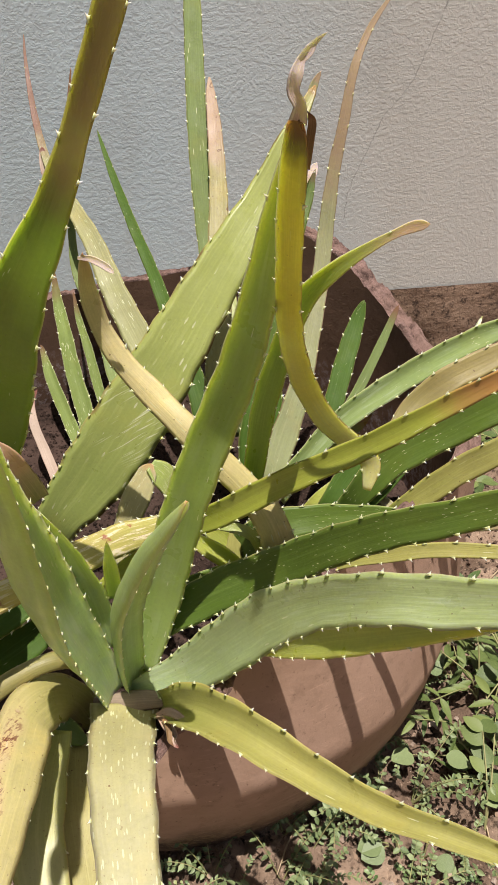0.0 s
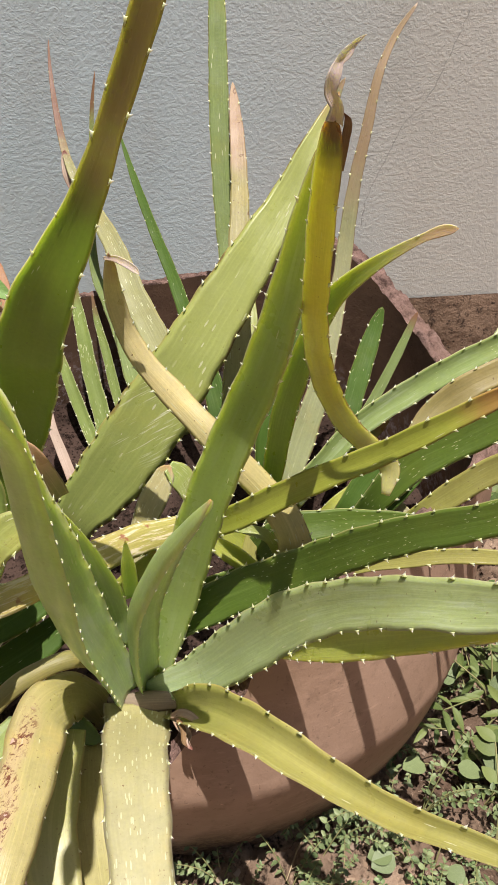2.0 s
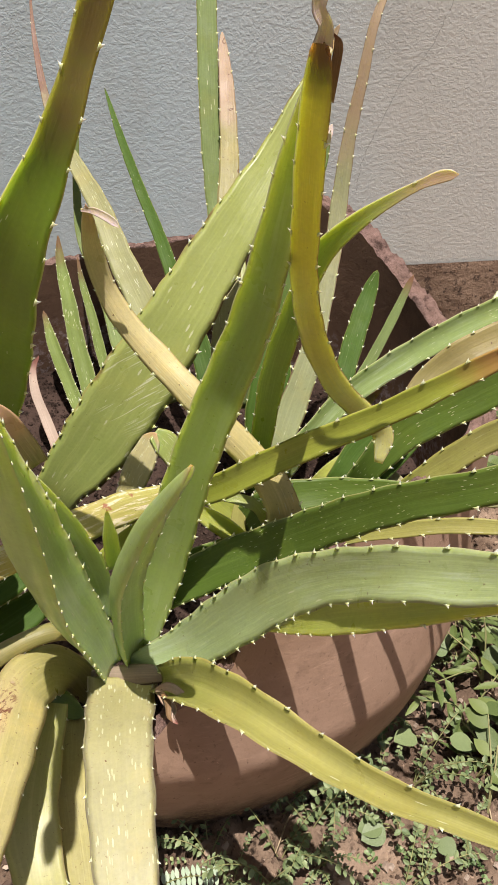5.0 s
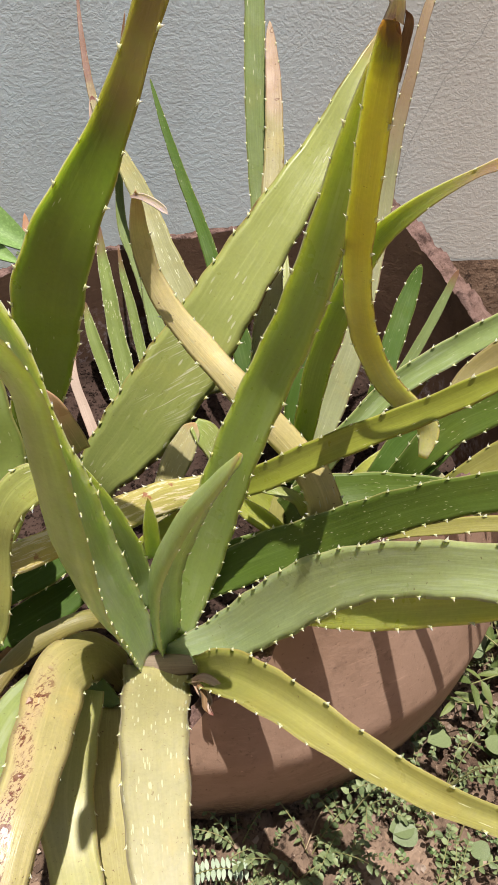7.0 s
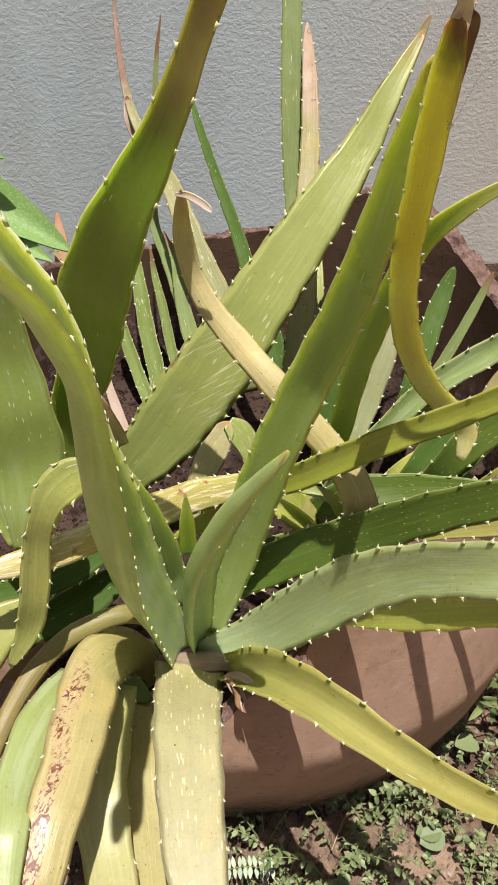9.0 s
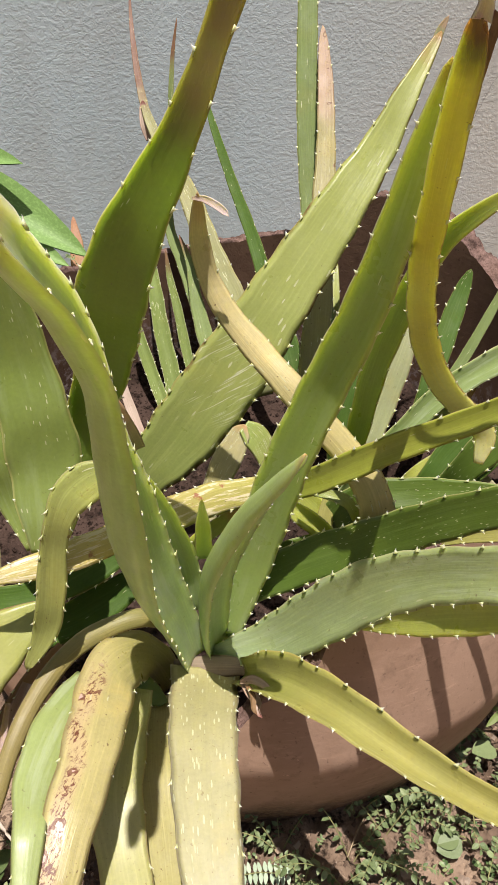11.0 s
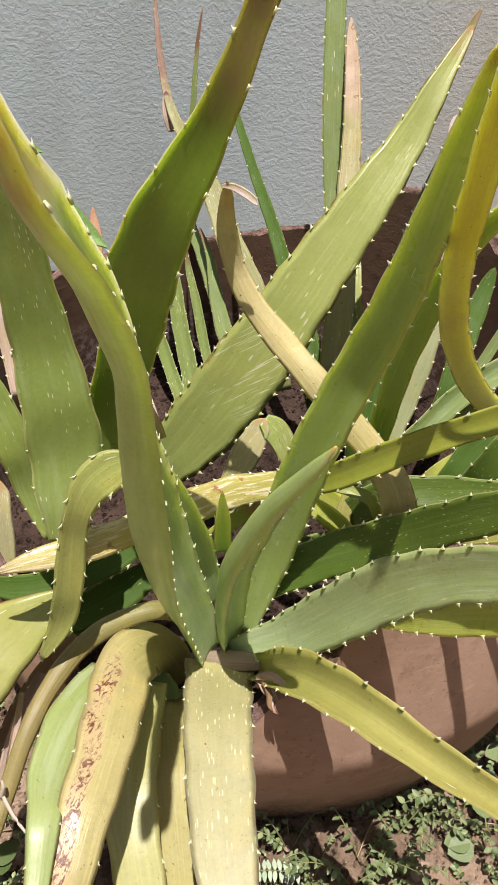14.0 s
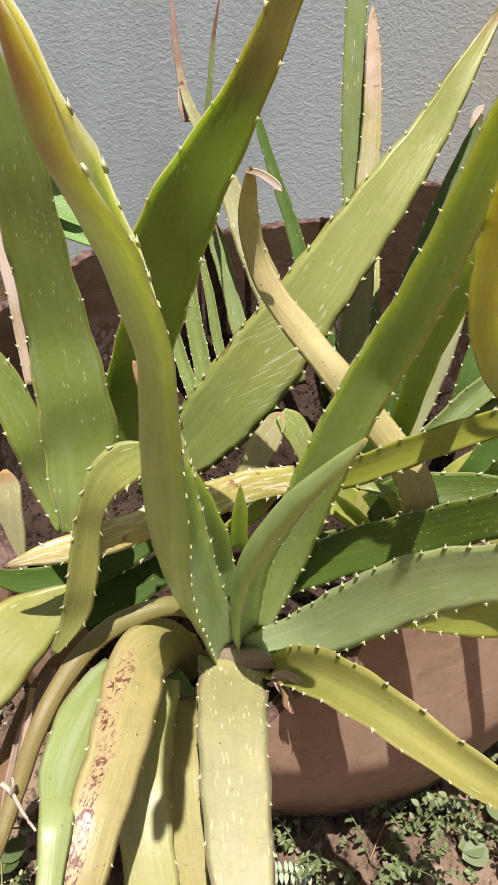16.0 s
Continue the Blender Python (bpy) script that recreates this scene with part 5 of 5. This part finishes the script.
aloe_leaf(right_aloe, [(0.258, 0.731, 0.249, 0.0051), (0.288, 0.727, 0.295, 0.0057), (0.314, 0.732, 0.309, 0.0057), (0.335, 0.737, 0.322, 0.0021)],
          (-0.36, -0.78, 0.52), brown, turn=0, cup=0.18, thick=0.2, spines=0)
aloe_leaf(right_aloe, [(0.219, 0.627, 0.212, 0.0141), (0.245, 0.627, 0.263, 0.0157), (0.281, 0.641, 0.293, 0.0197), (0.31, 0.654, 0.32, 0.0157)],
          (-0.35, -0.74, 0.58), shaded_green, turn=0, cup=0.18, thick=0.2, spines=0)
aloe_leaf(right_aloe, [(0.249, 0.495, 0.321, 0.0064), (0.269, 0.464, 0.371, 0.0071), (0.285, 0.447, 0.387, 0.0128), (0.3, 0.431, 0.403, 0.0144), (0.319, 0.416, 0.422, 0.0037)],
          (-0.46, -0.65, 0.6), tan_green, turn=0, cup=0.18, thick=0.2, spines=0.4)
aloe_leaf(left_aloe, [(-0.239, 1.216, 0.259, 0.0175), (-0.24, 1.265, 0.311, 0.0235), (-0.246, 1.306, 0.352, 0.0049)],
          (0.16, -0.92, 0.35), dry_orange, turn=0, cup=0.18, thick=0.2, spines=0)
aloe_leaf(back_aloe, [(-0.033, 0.958, 0.141, 0.0116), (-0.041, 0.973, 0.194, 0.0129), (-0.054, 1.012, 0.231, 0.0156), (-0.066, 1.062, 0.283, 0.014), (-0.077, 1.102, 0.322, 0.0097), (-0.082, 1.135, 0.351, 0.0027)],
          (0.04, -0.9, 0.43), striped, turn=0, cup=0.4, thick=0.2, spines=0.5)
aloe_leaf(back_aloe, [(-0.099, 1.224, 0.494, 0.0106), (-0.103, 1.233, 0.514, 0.0175), (-0.106, 1.254, 0.535, 0.0123), (-0.107, 1.261, 0.545, 0.0035)],
          (0.07, -0.98, 0.2), husk, turn=0, cup=0.5, thick=0.2, spines=0)
aloe_leaf(front_aloe, [(-0.005, 0.412, 0.233, 0.003), (-0.001, 0.4, 0.234, 0.0055), (-0.001, 0.391, 0.23, 0.0044), (0.002, 0.386, 0.228, 0.0015)],
          (-0.03, -0.56, 0.83), brown, turn=-20, cup=0.8, thick=0.12, spines=0, label="shrivelled dead leaf scrap")
aloe_leaf(front_aloe, [(-0.200, 0.442, 0.216, 0.0089), (-0.213, 0.407, 0.200, 0.0144), (-0.221, 0.375, 0.182, 0.0140), (-0.227, 0.347, 0.160, 0.0110), (-0.236, 0.321, 0.131, 0.0036)],
          (0.35, -0.75, 0.55), husk, turn=25, cup=0.8, thick=0.08, spines=0.3, label="shrivelled brown dead leaf with curled margins")
aloe_leaf(front_aloe, [(-0.210, 0.414, 0.227, 0.0047), (-0.214, 0.387, 0.208, 0.0074), (-0.218, 0.368, 0.190, 0.0083), (-0.222, 0.351, 0.174, 0.0064), (-0.227, 0.337, 0.162, 0.0023)],
          (0.3, -0.75, 0.6), withered, turn=-20, cup=0.9, thick=0.08, spines=0, label="curled dry beige leaf margin")
# aloe leaves end

# ---- weeds and litter on the ground ----
def weed_material(name, a, b, rough=0.5):
    k = Mat(name, rough=rough, spec=0.35)
    o = k.coords("Object")
    col = k.mix(k.random(), a, b)
    col = k.mix(k.math("MULTIPLY", k.step(k.noise(o, 60, 4), 0.45, 0.7), 0.4), col, tuple(min(1, c * 1.6) for c in b))
    k.color(col)
    k.bump(k.noise(o, 120, 3), 0.2, 0.001)
    return k.m


weed_green = weed_material("weed_leaf", (0.055, 0.095, 0.027), (0.17, 0.215, 0.065))
clover_green = weed_material("leaflet_green", (0.095, 0.14, 0.055), (0.26, 0.32, 0.15), 0.4)
bush_green = weed_material("bush_leaf", (0.17, 0.30, 0.08), (0.24, 0.38, 0.12), 0.55)
stem_green = weed_material("weed_stem", (0.22, 0.24, 0.09), (0.32, 0.30, 0.14), 0.6)
straw_mat = weed_material("dead_straw", (0.38, 0.28, 0.17), (0.52, 0.42, 0.28), 0.85)
def crumb_material():
    k = Mat("soil_crumb", rough=0.95, spec=0.15)
    geo = k.node("NewGeometry")
    col = k.ramp(geo.outputs["Random Per Island"], [(0.0, (0.07, 0.047, 0.035)), (0.5, (0.19, 0.13, 0.095)), (0.82, (0.34, 0.245, 0.18)), (1.0, (0.60, 0.49, 0.40))])
    o = k.coords("Object")
    col = k.mix(k.math("MULTIPLY", k.noise(o, 200, 3), 0.5), col, (0.14, 0.095, 0.07))
    k.color(col)
    k.bump(k.noise(o, 400, 3), 0.5, 0.002)
    return k.m


stone_mat = crumb_material()
twig_mat = weed_material("twig_bark", (0.46, 0.38, 0.30), (0.58, 0.50, 0.42), 0.85)
k = Mat("dry_flake", rough=0.85, spec=0.2)
geo = k.node("NewGeometry")
k.color(k.mix(k.math("MULTIPLY", k.noise(k.coords("Object"), 300, 3), 0.6), k.ramp(geo.outputs["Random Per Island"], [(0.0, (0.20, 0.12, 0.08)), (0.5, (0.42, 0.31, 0.22)), (1.0, (0.68, 0.56, 0.44))]), (0.22, 0.15, 0.1)))
chip_mat = k.m


def blade(name, mat, slim=0.5, fold=0.15, droop=0.15, rows=7, tip=1.0):
    """A leaf blade of length 1 along +y, folded along its midrib, with a little thickness."""
    verts, faces = [], []
    for side in (0, 1):
        for i in range(rows + 1):
            u = i / rows
            wd = slim * 0.5 * (math.sin(math.pi * u ** 0.8) ** 0.75 if 0 < u < 1 else 0.02)
            z = -droop * u * u - 0.012 * side
            for c in (-1, -0.5, 0, 0.5, 1):
                verts.append((c * wd, u * tip, z + abs(c) * fold * wd))
    n = (rows + 1) * 5
    for i in range(rows):
        for j in range(4):
            a = i * 5 + j
            faces.append((a, a + 1, a + 6, a + 5))
            faces.append((n + a, n + a + 5, n + a + 6, n + a + 1))
    return mesh_of(name, verts, faces, [mat])


BROAD = blade("leaf", weed_green, 0.62)
NARROW = blade("leaf", weed_green, 0.30, 0.3, 0.25)
LEAFLET = blade("leaflet", clover_green, 0.62, 0.3, 0.18, rows=5)
ROUND = blade("leaf", clover_green, 0.95, 0.1, 0.05)


def tube(name, pts, r0, r1, mat, sides=5):
    path = spline(pts, 5 * (len(pts) - 1))
    verts, faces = [], []
    for i, q in enumerate(path):
        t = Vector(path[min(i + 1, len(path) - 1)][:3] - path[max(i - 1, 0)][:3]).normalized()
        a = t.orthogonal().normalized()
        b = t.cross(a)
        r = r0 + (r1 - r0) * i / (len(path) - 1)
        for k in range(sides):
            an = 2 * math.pi * k / sides
            verts.append(tuple(Vector(q[:3]) + a * r * math.cos(an) + b * r * math.sin(an)))
    for i in range(len(path) - 1):
        for k in range(sides):
            n = (k + 1) % sides
            faces.append((i * sides + k, i * sides + n, (i + 1) * sides + n, (i + 1) * sides + k))
    return mesh_of(name, verts, faces, [mat])


def place_leaf(name, mesh, parent, at, yaw, pitch, roll, size):
    ob = under(new(name, mesh), parent)
    ob.matrix_basis = Matrix.Translation(at) @ Euler((radians(pitch), radians(roll), radians(yaw))).to_matrix().to_4x4() @ Matrix.Diagonal((size, size, size, 1))
    return ob


def compound_weed(x, y, seed, size=1.0, z=None):
    """A low weed with feathery leaves of paired oval leaflets."""
    rng = random.Random(seed)
    root = new("feathery_weed")
    root.location = (x, y, hgt(x, y) if z is None else z)
    tagged(root, "small weed with paired oval grey-green leaflets", "weed", group="weeds on the soil")
    for n in range(rng.randint(3, 6)):
        yaw = rng.uniform(0, 360)
        L = rng.uniform(0.045, 0.075) * size
        rise = rng.uniform(0.6, 1.9)
        dx, dy = math.cos(radians(yaw)), math.sin(radians(yaw))
        pts = [(0, 0, -0.004, 0), (dx * L * 0.35, dy * L * 0.35, L * 0.35 * rise, 0), (dx * L * 0.75, dy * L * 0.75, L * 0.5 * rise, 0), (dx * L, dy * L, L * 0.45 * rise, 0)]
        stalk = under(new("stalk", tube("stalk", pts, 0.0009, 0.0004, stem_green, 4)), root)
        path = spline(pts, 11)
        for i in range(2, 12):
            for side in (-1, 1):
                place_leaf("leaflet", LEAFLET, stalk, path[i][:3], yaw - 90 + side * rng.uniform(35, 80), rng.uniform(-35, 45), rng.uniform(-50, 50), rng.uniform(0.0045, 0.0095) * size)
    return root


def broad_weed(x, y, seed, size=1.0, mesh=None, count=None, tall=1.0):
    """A weed with a branching stem and pointed oval leaves."""
    rng = random.Random(seed)
    root = new("leafy_weed")
    root.location = (x, y, hgt(x, y))
    tagged(root, "green weed with oval leaves on pale stems", "weed", group="weeds on the soil")
    for n in range(count or rng.randint(2, 4)):
        yaw = rng.uniform(0, 360)
        L = rng.uniform(0.05, 0.11) * size
        dx, dy = math.cos(radians(yaw)), math.sin(radians(yaw))
        rise = rng.uniform(0.4, 1.0) * tall
        pts = [(0, 0, -0.004, 0), (dx * L * 0.3, dy * L * 0.3, L * 0.45 * rise, 0), (dx * L, dy * L, L * 0.8 * rise, 0)]
        stalk = under(new("stem", tube("stem", pts, 0.0016, 0.0008, stem_green)), root)
        path = spline(pts, 8)
        for i in (3, 5, 7, 8):
            for side in (-1, 1):
                if rng.random() < 0.85:
                    place_leaf("leaf", mesh or BROAD, stalk, path[i][:3], yaw - 90 + side * rng.uniform(25, 80), rng.uniform(-20, 25), rng.uniform(-25, 25), rng.uniform(0.022, 0.042) * size)
    return root


def outside_pot(x, y, gap=0.0):
    return math.hypot(x - POT.x, y - POT.y) > 0.36 + gap


def scatter_weeds():
    rng = random.Random(21)
    n = 0
    while n < 14:
        x, y = rng.uniform(0.0, 0.62), rng.uniform(0.26, 0.75)
        if outside_pot(x, y, 0.012) and math.hypot(x - POT.x, y - POT.y) < 0.62:
            compound_weed(x, y, 100 + n, rng.uniform(0.7, 1.15))
            n += 1
    n = 0
    while n < 5:
        x, y = rng.uniform(-0.10, 0.34), rng.uniform(0.25, 0.46)
        if outside_pot(x, y, 0.008):
            compound_weed(x, y, 200 + n, rng.uniform(0.5, 0.85))
            n += 1
    n = 0
    while n < 11:
        x, y = rng.uniform(0.27, 0.80), rng.uniform(0.35, 1.15)
        if outside_pot(x, y, 0.03):
            broad_weed(x, y, 300 + n, rng.uniform(0.7, 1.15), mesh=NARROW if n % 3 == 0 else BROAD)
            n += 1
    for n, (x, y) in enumerate(((-0.20, 0.28), (-0.26, 0.33), (-0.30, 0.25), (-0.16, 0.22), (-0.33, 0.36), (-0.24, 0.20))):
        broad_weed(x, y, 500 + n, 0.8)
        compound_weed(x + 0.05, y - 0.02, 520 + n, 0.8)


def round_leaf_weed(x, y, seed, size):
    """Two or three round leaves close to the soil."""
    rng = random.Random(seed)
    root = new("round_leaved_weed")
    root.location = (x, y, hgt(x, y))
    tagged(root, "low weed with rounded grey-green leaves", "weed", group="weeds on the soil")
    for n in range(rng.randint(2, 3)):
        yaw = rng.uniform(0, 360)
        dx, dy = math.cos(radians(yaw)), math.sin(radians(yaw))
        L = 0.02 * size
        stalk = under(new("stem", tube("stem", [(0, 0, -0.004, 0), (dx * L * 0.6, dy * L * 0.6, 0.02, 0), (dx * L, dy * L, 0.026, 0)], 0.0012, 0.0008, stem_green)), root)
        place_leaf("leaf", ROUND, stalk, (dx * L, dy * L, 0.026), yaw - 90, rng.uniform(-12, 15), rng.uniform(-15, 15), 0.028 * size)


def ground_cover():
    """Low sprigs of tiny paired leaves, too many to count, between the larger weeds."""
    rng = random.Random(77)
    verts, faces = [], []
    for n in range(430):
        x, y = rng.uniform(-0.36, 0.7), rng.uniform(0.18, 0.8)
        if not outside_pot(x, y, 0.008) or noise.noise(Vector((x * 9, y * 9, 2))) < -0.18 + 0.25 * rng.random():
            continue
        yaw, L, lift = rng.uniform(0, 2 * math.pi), rng.uniform(0.012, 0.034), rng.uniform(0.3, 1.3)
        count = rng.randint(4, 8)
        z = hgt(x, y)
        for i in range(count):
            u = (i + 1) / count
            cx, cy, cz = x + math.cos(yaw) * L * u, y + math.sin(yaw) * L * u, z + 0.002 + L * lift * (u - 0.45 * u * u)
            for side in (-1, 1):
                an = yaw + side * rng.uniform(0.5, 1.4)
                size, tilt = rng.uniform(0.0032, 0.0068), rng.uniform(-0.5, 0.7)
                d = Vector((math.cos(an), math.sin(an), tilt)).normalized()
                w = Vector((-math.sin(an), math.cos(an), rng.uniform(-0.5, 0.5))).normalized() * size * 0.36
                c, o = Vector((cx, cy, cz)), len(verts)
                verts.extend(tuple(q) for q in (c, c + d * size * 0.35 + w, c + d * size * 0.75 + w * 0.85, c + d * size, c + d * size * 0.75 - w * 0.85, c + d * size * 0.35 - w, c + d * size * 0.55 - Vector((0, 0, 0.0007))))
                faces.extend(((o, o + 1, o + 6), (o + 1, o + 2, o + 6), (o + 2, o + 3, o + 6), (o + 3, o + 4, o + 6), (o + 4, o + 5, o + 6), (o + 5, o, o + 6)))
    k = Mat("sprig_leaf", rough=0.45, spec=0.4)
    geo = k.node("NewGeometry")
    k.color(k.ramp(geo.outputs["Random Per Island"], [(0.0, (0.06, 0.11, 0.03)), (0.45, (0.14, 0.21, 0.08)), (0.8, (0.25, 0.33, 0.15)), (1.0, (0.36, 0.37, 0.16))]))
    tagged(new("ground_cover", mesh_of("ground_cover", verts, faces, [k.m])), "tiny green creeping sprigs covering the soil", "weed", kind="stuff")


ground_cover()
scatter_weeds()
for n, (x, y, size) in enumerate(((0.414, 0.646, 0.85), (0.425, 0.577, 1.0), (0.374, 0.515, 0.95), (0.385, 0.455, 0.8), (0.47, 0.60, 0.9))):
    broad_weed(x, y, 820 + n, size, mesh=NARROW, count=3, tall=1.5)
for n, (x, y) in enumerate(((0.12, 0.438), (0.15, 0.463), (0.146, 0.413), (0.107, 0.392), (0.175, 0.43), (0.03, 0.405), (0.227, 0.434), (0.09, 0.365))):
    compound_weed(x, y, 620 + n, 0.95 + 0.1 * (n % 4))
for n, (x, y, sz) in enumerate(((0.315, 0.495, 1.1), (0.245, 0.40, 1.05), (0.27, 0.385, 0.8), (0.40, 0.60, 0.9), (0.46, 0.66, 0.9), (0.36, 0.45, 0.8), (0.44, 0.5, 1.0))):
    round_leaf_weed(x, y, 700 + n, sz)
compound_weed(-0.20, 1.10, 900, 0.9, z=0.29)


def pinnate_leaf():
    """A pale frond with two rows of blunt oblong leaflets."""
    root = new("pinnate_weed")
    x, y = -0.016, 0.371
    root.location = (x, y, hgt(x, y))
    tagged(root, "pale mint-green frond of paired oblong leaflets", "weed")
    pts = [(-0.012, -0.004, -0.003, 0), (-0.004, 0.0, 0.022, 0), (0.02, 0.002, 0.027, 0), (0.05, -0.001, 0.024, 0)]
    rachis = under(new("stalk", tube("stalk", pts, 0.0009, 0.0004, stem_green, 5)), root)
    rng = random.Random(912)
    for q in spline(pts, 15)[5:]:
        for yaw in (4, 176):
            place_leaf("leaflet", OBLONG, rachis, tuple(q[:3]), yaw + rng.uniform(-8, 8), rng.uniform(2, 16), rng.uniform(-10, 10), rng.uniform(0.0105, 0.0125))


pale_mint = weed_material("pale_mint_leaflet", (0.36, 0.46, 0.32), (0.44, 0.53, 0.38), 0.5)
OBLONG = blade("leaflet", pale_mint, 0.40, 0.2, 0.1, rows=8)
pinnate_leaf()


def broad_bush():
    """A broad-leaved plant behind the pot."""
    root = new("broad_leaved_plant")
    root.location = (-0.50, 1.32, hgt(-0.5, 1.32))
    tagged(root, "glossy broad-leaved green plant growing by the wall", "plant")
    z0 = root.location.z
    leafm = blade("leaf", bush_green, 0.46, 0.25, 0.12, rows=12)
    stem = under(new("stem", tube("stem", [(0, 0, -0.01, 0), (-0.02, 0.01, 0.2, 0), (0.0, 0.0, 0.42, 0), (0.03, 0.0, 0.52, 0)], 0.006, 0.003, stem_green, 7)), root)
    for tip, h, wide in (((-0.215, 1.185, 0.345), 0.50, 0.085), ((-0.25, 1.17, 0.335), 0.44, 0.06), ((-0.31, 1.22, 0.48), 0.52, 0.05), ((-0.62, 1.2, 0.42), 0.47, 0.08), ((-0.55, 1.45, 0.4), 0.42, 0.08), ((-0.66, 1.38, 0.33), 0.33, 0.07)):
        a = Vector((0.02, 0, h))
        y = Vector(tip) - root.location - a
        zax = (Vector((0.1, -0.7, 0.7)) - y.normalized() * Vector((0.1, -0.7, 0.7)).dot(y.normalized())).normalized()
        xax = y.normalized().cross(zax) * (wide / 0.46)
        m = Matrix((xax, y, zax * y.length)).transposed().to_4x4()
        m.translation = a
        ob = under(new("leaf", leafm), stem)
        ob.matrix_basis = m


broad_bush()


def litter():
    """Soil crumbs and pebbles, and dead straw."""
    rng = random.Random(33)
    verts, faces = [], []

    def crumb(x, y, z, r):
        c = Vector((x, y, z + 0.2 * r))
        o = len(verts)
        dirs = [(0, 0, 1), (1, 0, 0.1), (0, 1, 0), (-1, 0, 0.1), (0, -1, 0), (0.6, 0.6, 0.65), (-0.6, -0.5, 0.6), (0, 0, -1)]
        for d in dirs:
            verts.append(tuple(c + Vector(d).normalized() * r * rng.uniform(0.7, 1.2)))
        faces.extend(tuple(o + q for q in f) for f in ((0, 1, 5), (0, 5, 2), (0, 2, 3), (0, 3, 6), (0, 6, 4), (0, 4, 1), (1, 2, 5), (3, 4, 6), (7, 2, 1), (7, 3, 2), (7, 4, 3), (7, 1, 4)))

    for n in range(15000):
        x, y = rng.uniform(-0.4, 0.85), rng.uniform(0.2, 1.2)
        if not outside_pot(x, y, -0.01):
            continue
        crumb(x, y, hgt(x, y), rng.choice((0.001, 0.0014, 0.0014, 0.0018, 0.0022, 0.003, 0.0048)) * rng.uniform(0.7, 1.3))
    tagged(new("soil_crumbs", mesh_of("soil_crumbs", verts, faces, [stone_mat], smooth=False)), "scattered soil crumbs and small stones", "gravel", kind="stuff")
    verts.clear()
    faces.clear()
    for n in range(9000):
        a, r = rng.uniform(0, 2 * math.pi), 0.345 * math.sqrt(rng.random())
        x, y = r * math.cos(a), r * math.sin(a)
        crumb(POT.x + x, POT.y + y, pot_soil(x, y), rng.choice((0.001, 0.0013, 0.0016, 0.002, 0.003)) * rng.uniform(0.7, 1.3))
    tagged(new("potting_crumbs", mesh_of("potting_crumbs", verts, faces, [potting], smooth=False)), "crumbs of potting soil lying in the pot, colour darkened for shade", "soil", kind="stuff")
    verts, faces = [], []
    for n in range(170):
        x, y = rng.uniform(-0.35, 0.9), rng.uniform(0.15, 1.4)
        if not outside_pot(x, y, 0.02):
            continue
        a, L, r = rng.uniform(0, math.pi), rng.uniform(0.02, 0.08), rng.uniform(0.0006, 0.0014)
        for u in (-0.5, 0, 0.5):
            px, py = x + math.cos(a) * L * u, y + math.sin(a) * L * u + (0.004 if u == 0 else 0)
            z = hgt(px, py) + 0.004 + rng.uniform(0, 0.006)
            verts += [(px - math.sin(a) * r, py + math.cos(a) * r, z), (px + math.sin(a) * r, py - math.cos(a) * r, z), (px, py, z + 1.4 * r)]
        o = len(verts) - 9
        for q in (0, 3):
            faces += [(o + q, o + q + 1, o + q + 4, o + q + 3), (o + q + 1, o + q + 2, o + q + 5, o + q + 4), (o + q + 2, o + q, o + q + 3, o + q + 5)]
    chips, edges = [], []
    for n in range(520):
        x, y = rng.uniform(-0.35, 0.8), rng.uniform(0.18, 1.0)
        if not outside_pot(x, y, 0.01):
            continue
        a, r, o = rng.uniform(0, 6.28), rng.uniform(0.002, 0.0075), len(chips)
        z = hgt(x, y) + 0.002 + rng.uniform(0, 0.003)
        sides = rng.randint(5, 7)
        ring = [(x + math.cos(a + 6.283 * i / sides) * r * rng.uniform(0.5, 1.3), y + math.sin(a + 6.283 * i / sides) * r * rng.uniform(0.4, 1.0), z + rng.uniform(-0.15, 0.5) * r) for i in range(sides)]
        chips += ring + [(px, py, pz - 0.0006) for px, py, pz in ring]
        edges.append(tuple(range(o, o + sides)))
        edges.append(tuple(range(o + 2 * sides - 1, o + sides - 1, -1)))
        edges += [(o + i, o + sides + i, o + sides + (i + 1) % sides, o + (i + 1) % sides) for i in range(sides)]
    tagged(new("leaf_litter", mesh_of("leaf_litter", chips, edges, [chip_mat], smooth=False)), "pale dry leaf fragments and flakes on the soil", "litter", kind="stuff")
    tagged(new("dead_straw", mesh_of("dead_straw", verts, faces, [straw_mat])), "dead straw and dry stalks on the soil", "straw", kind="stuff")


litter()


def dead_twig():
    """A thin forked twig caught among the hanging leaves."""
    root = new("twig")
    root.location = (-0.224, 0.346, 0.201)
    tagged(root, "pale dry forked twig caught against a dead leaf", "twig")
    for name, pts in (("stem", [(-0.224, 0.346, 0.201), (-0.215, 0.339, 0.2), (-0.204, 0.326, 0.192), (-0.194, 0.316, 0.187)]), ("side_shoot", [(-0.215, 0.339, 0.2), (-0.212, 0.34, 0.211), (-0.213, 0.343, 0.215)])):
        local = [tuple(Vector(p) - root.location) + (0,) for p in pts]
        under(new(name, tube(name, local, 0.0022, 0.0011, twig_mat, 6)), root)


dead_twig()
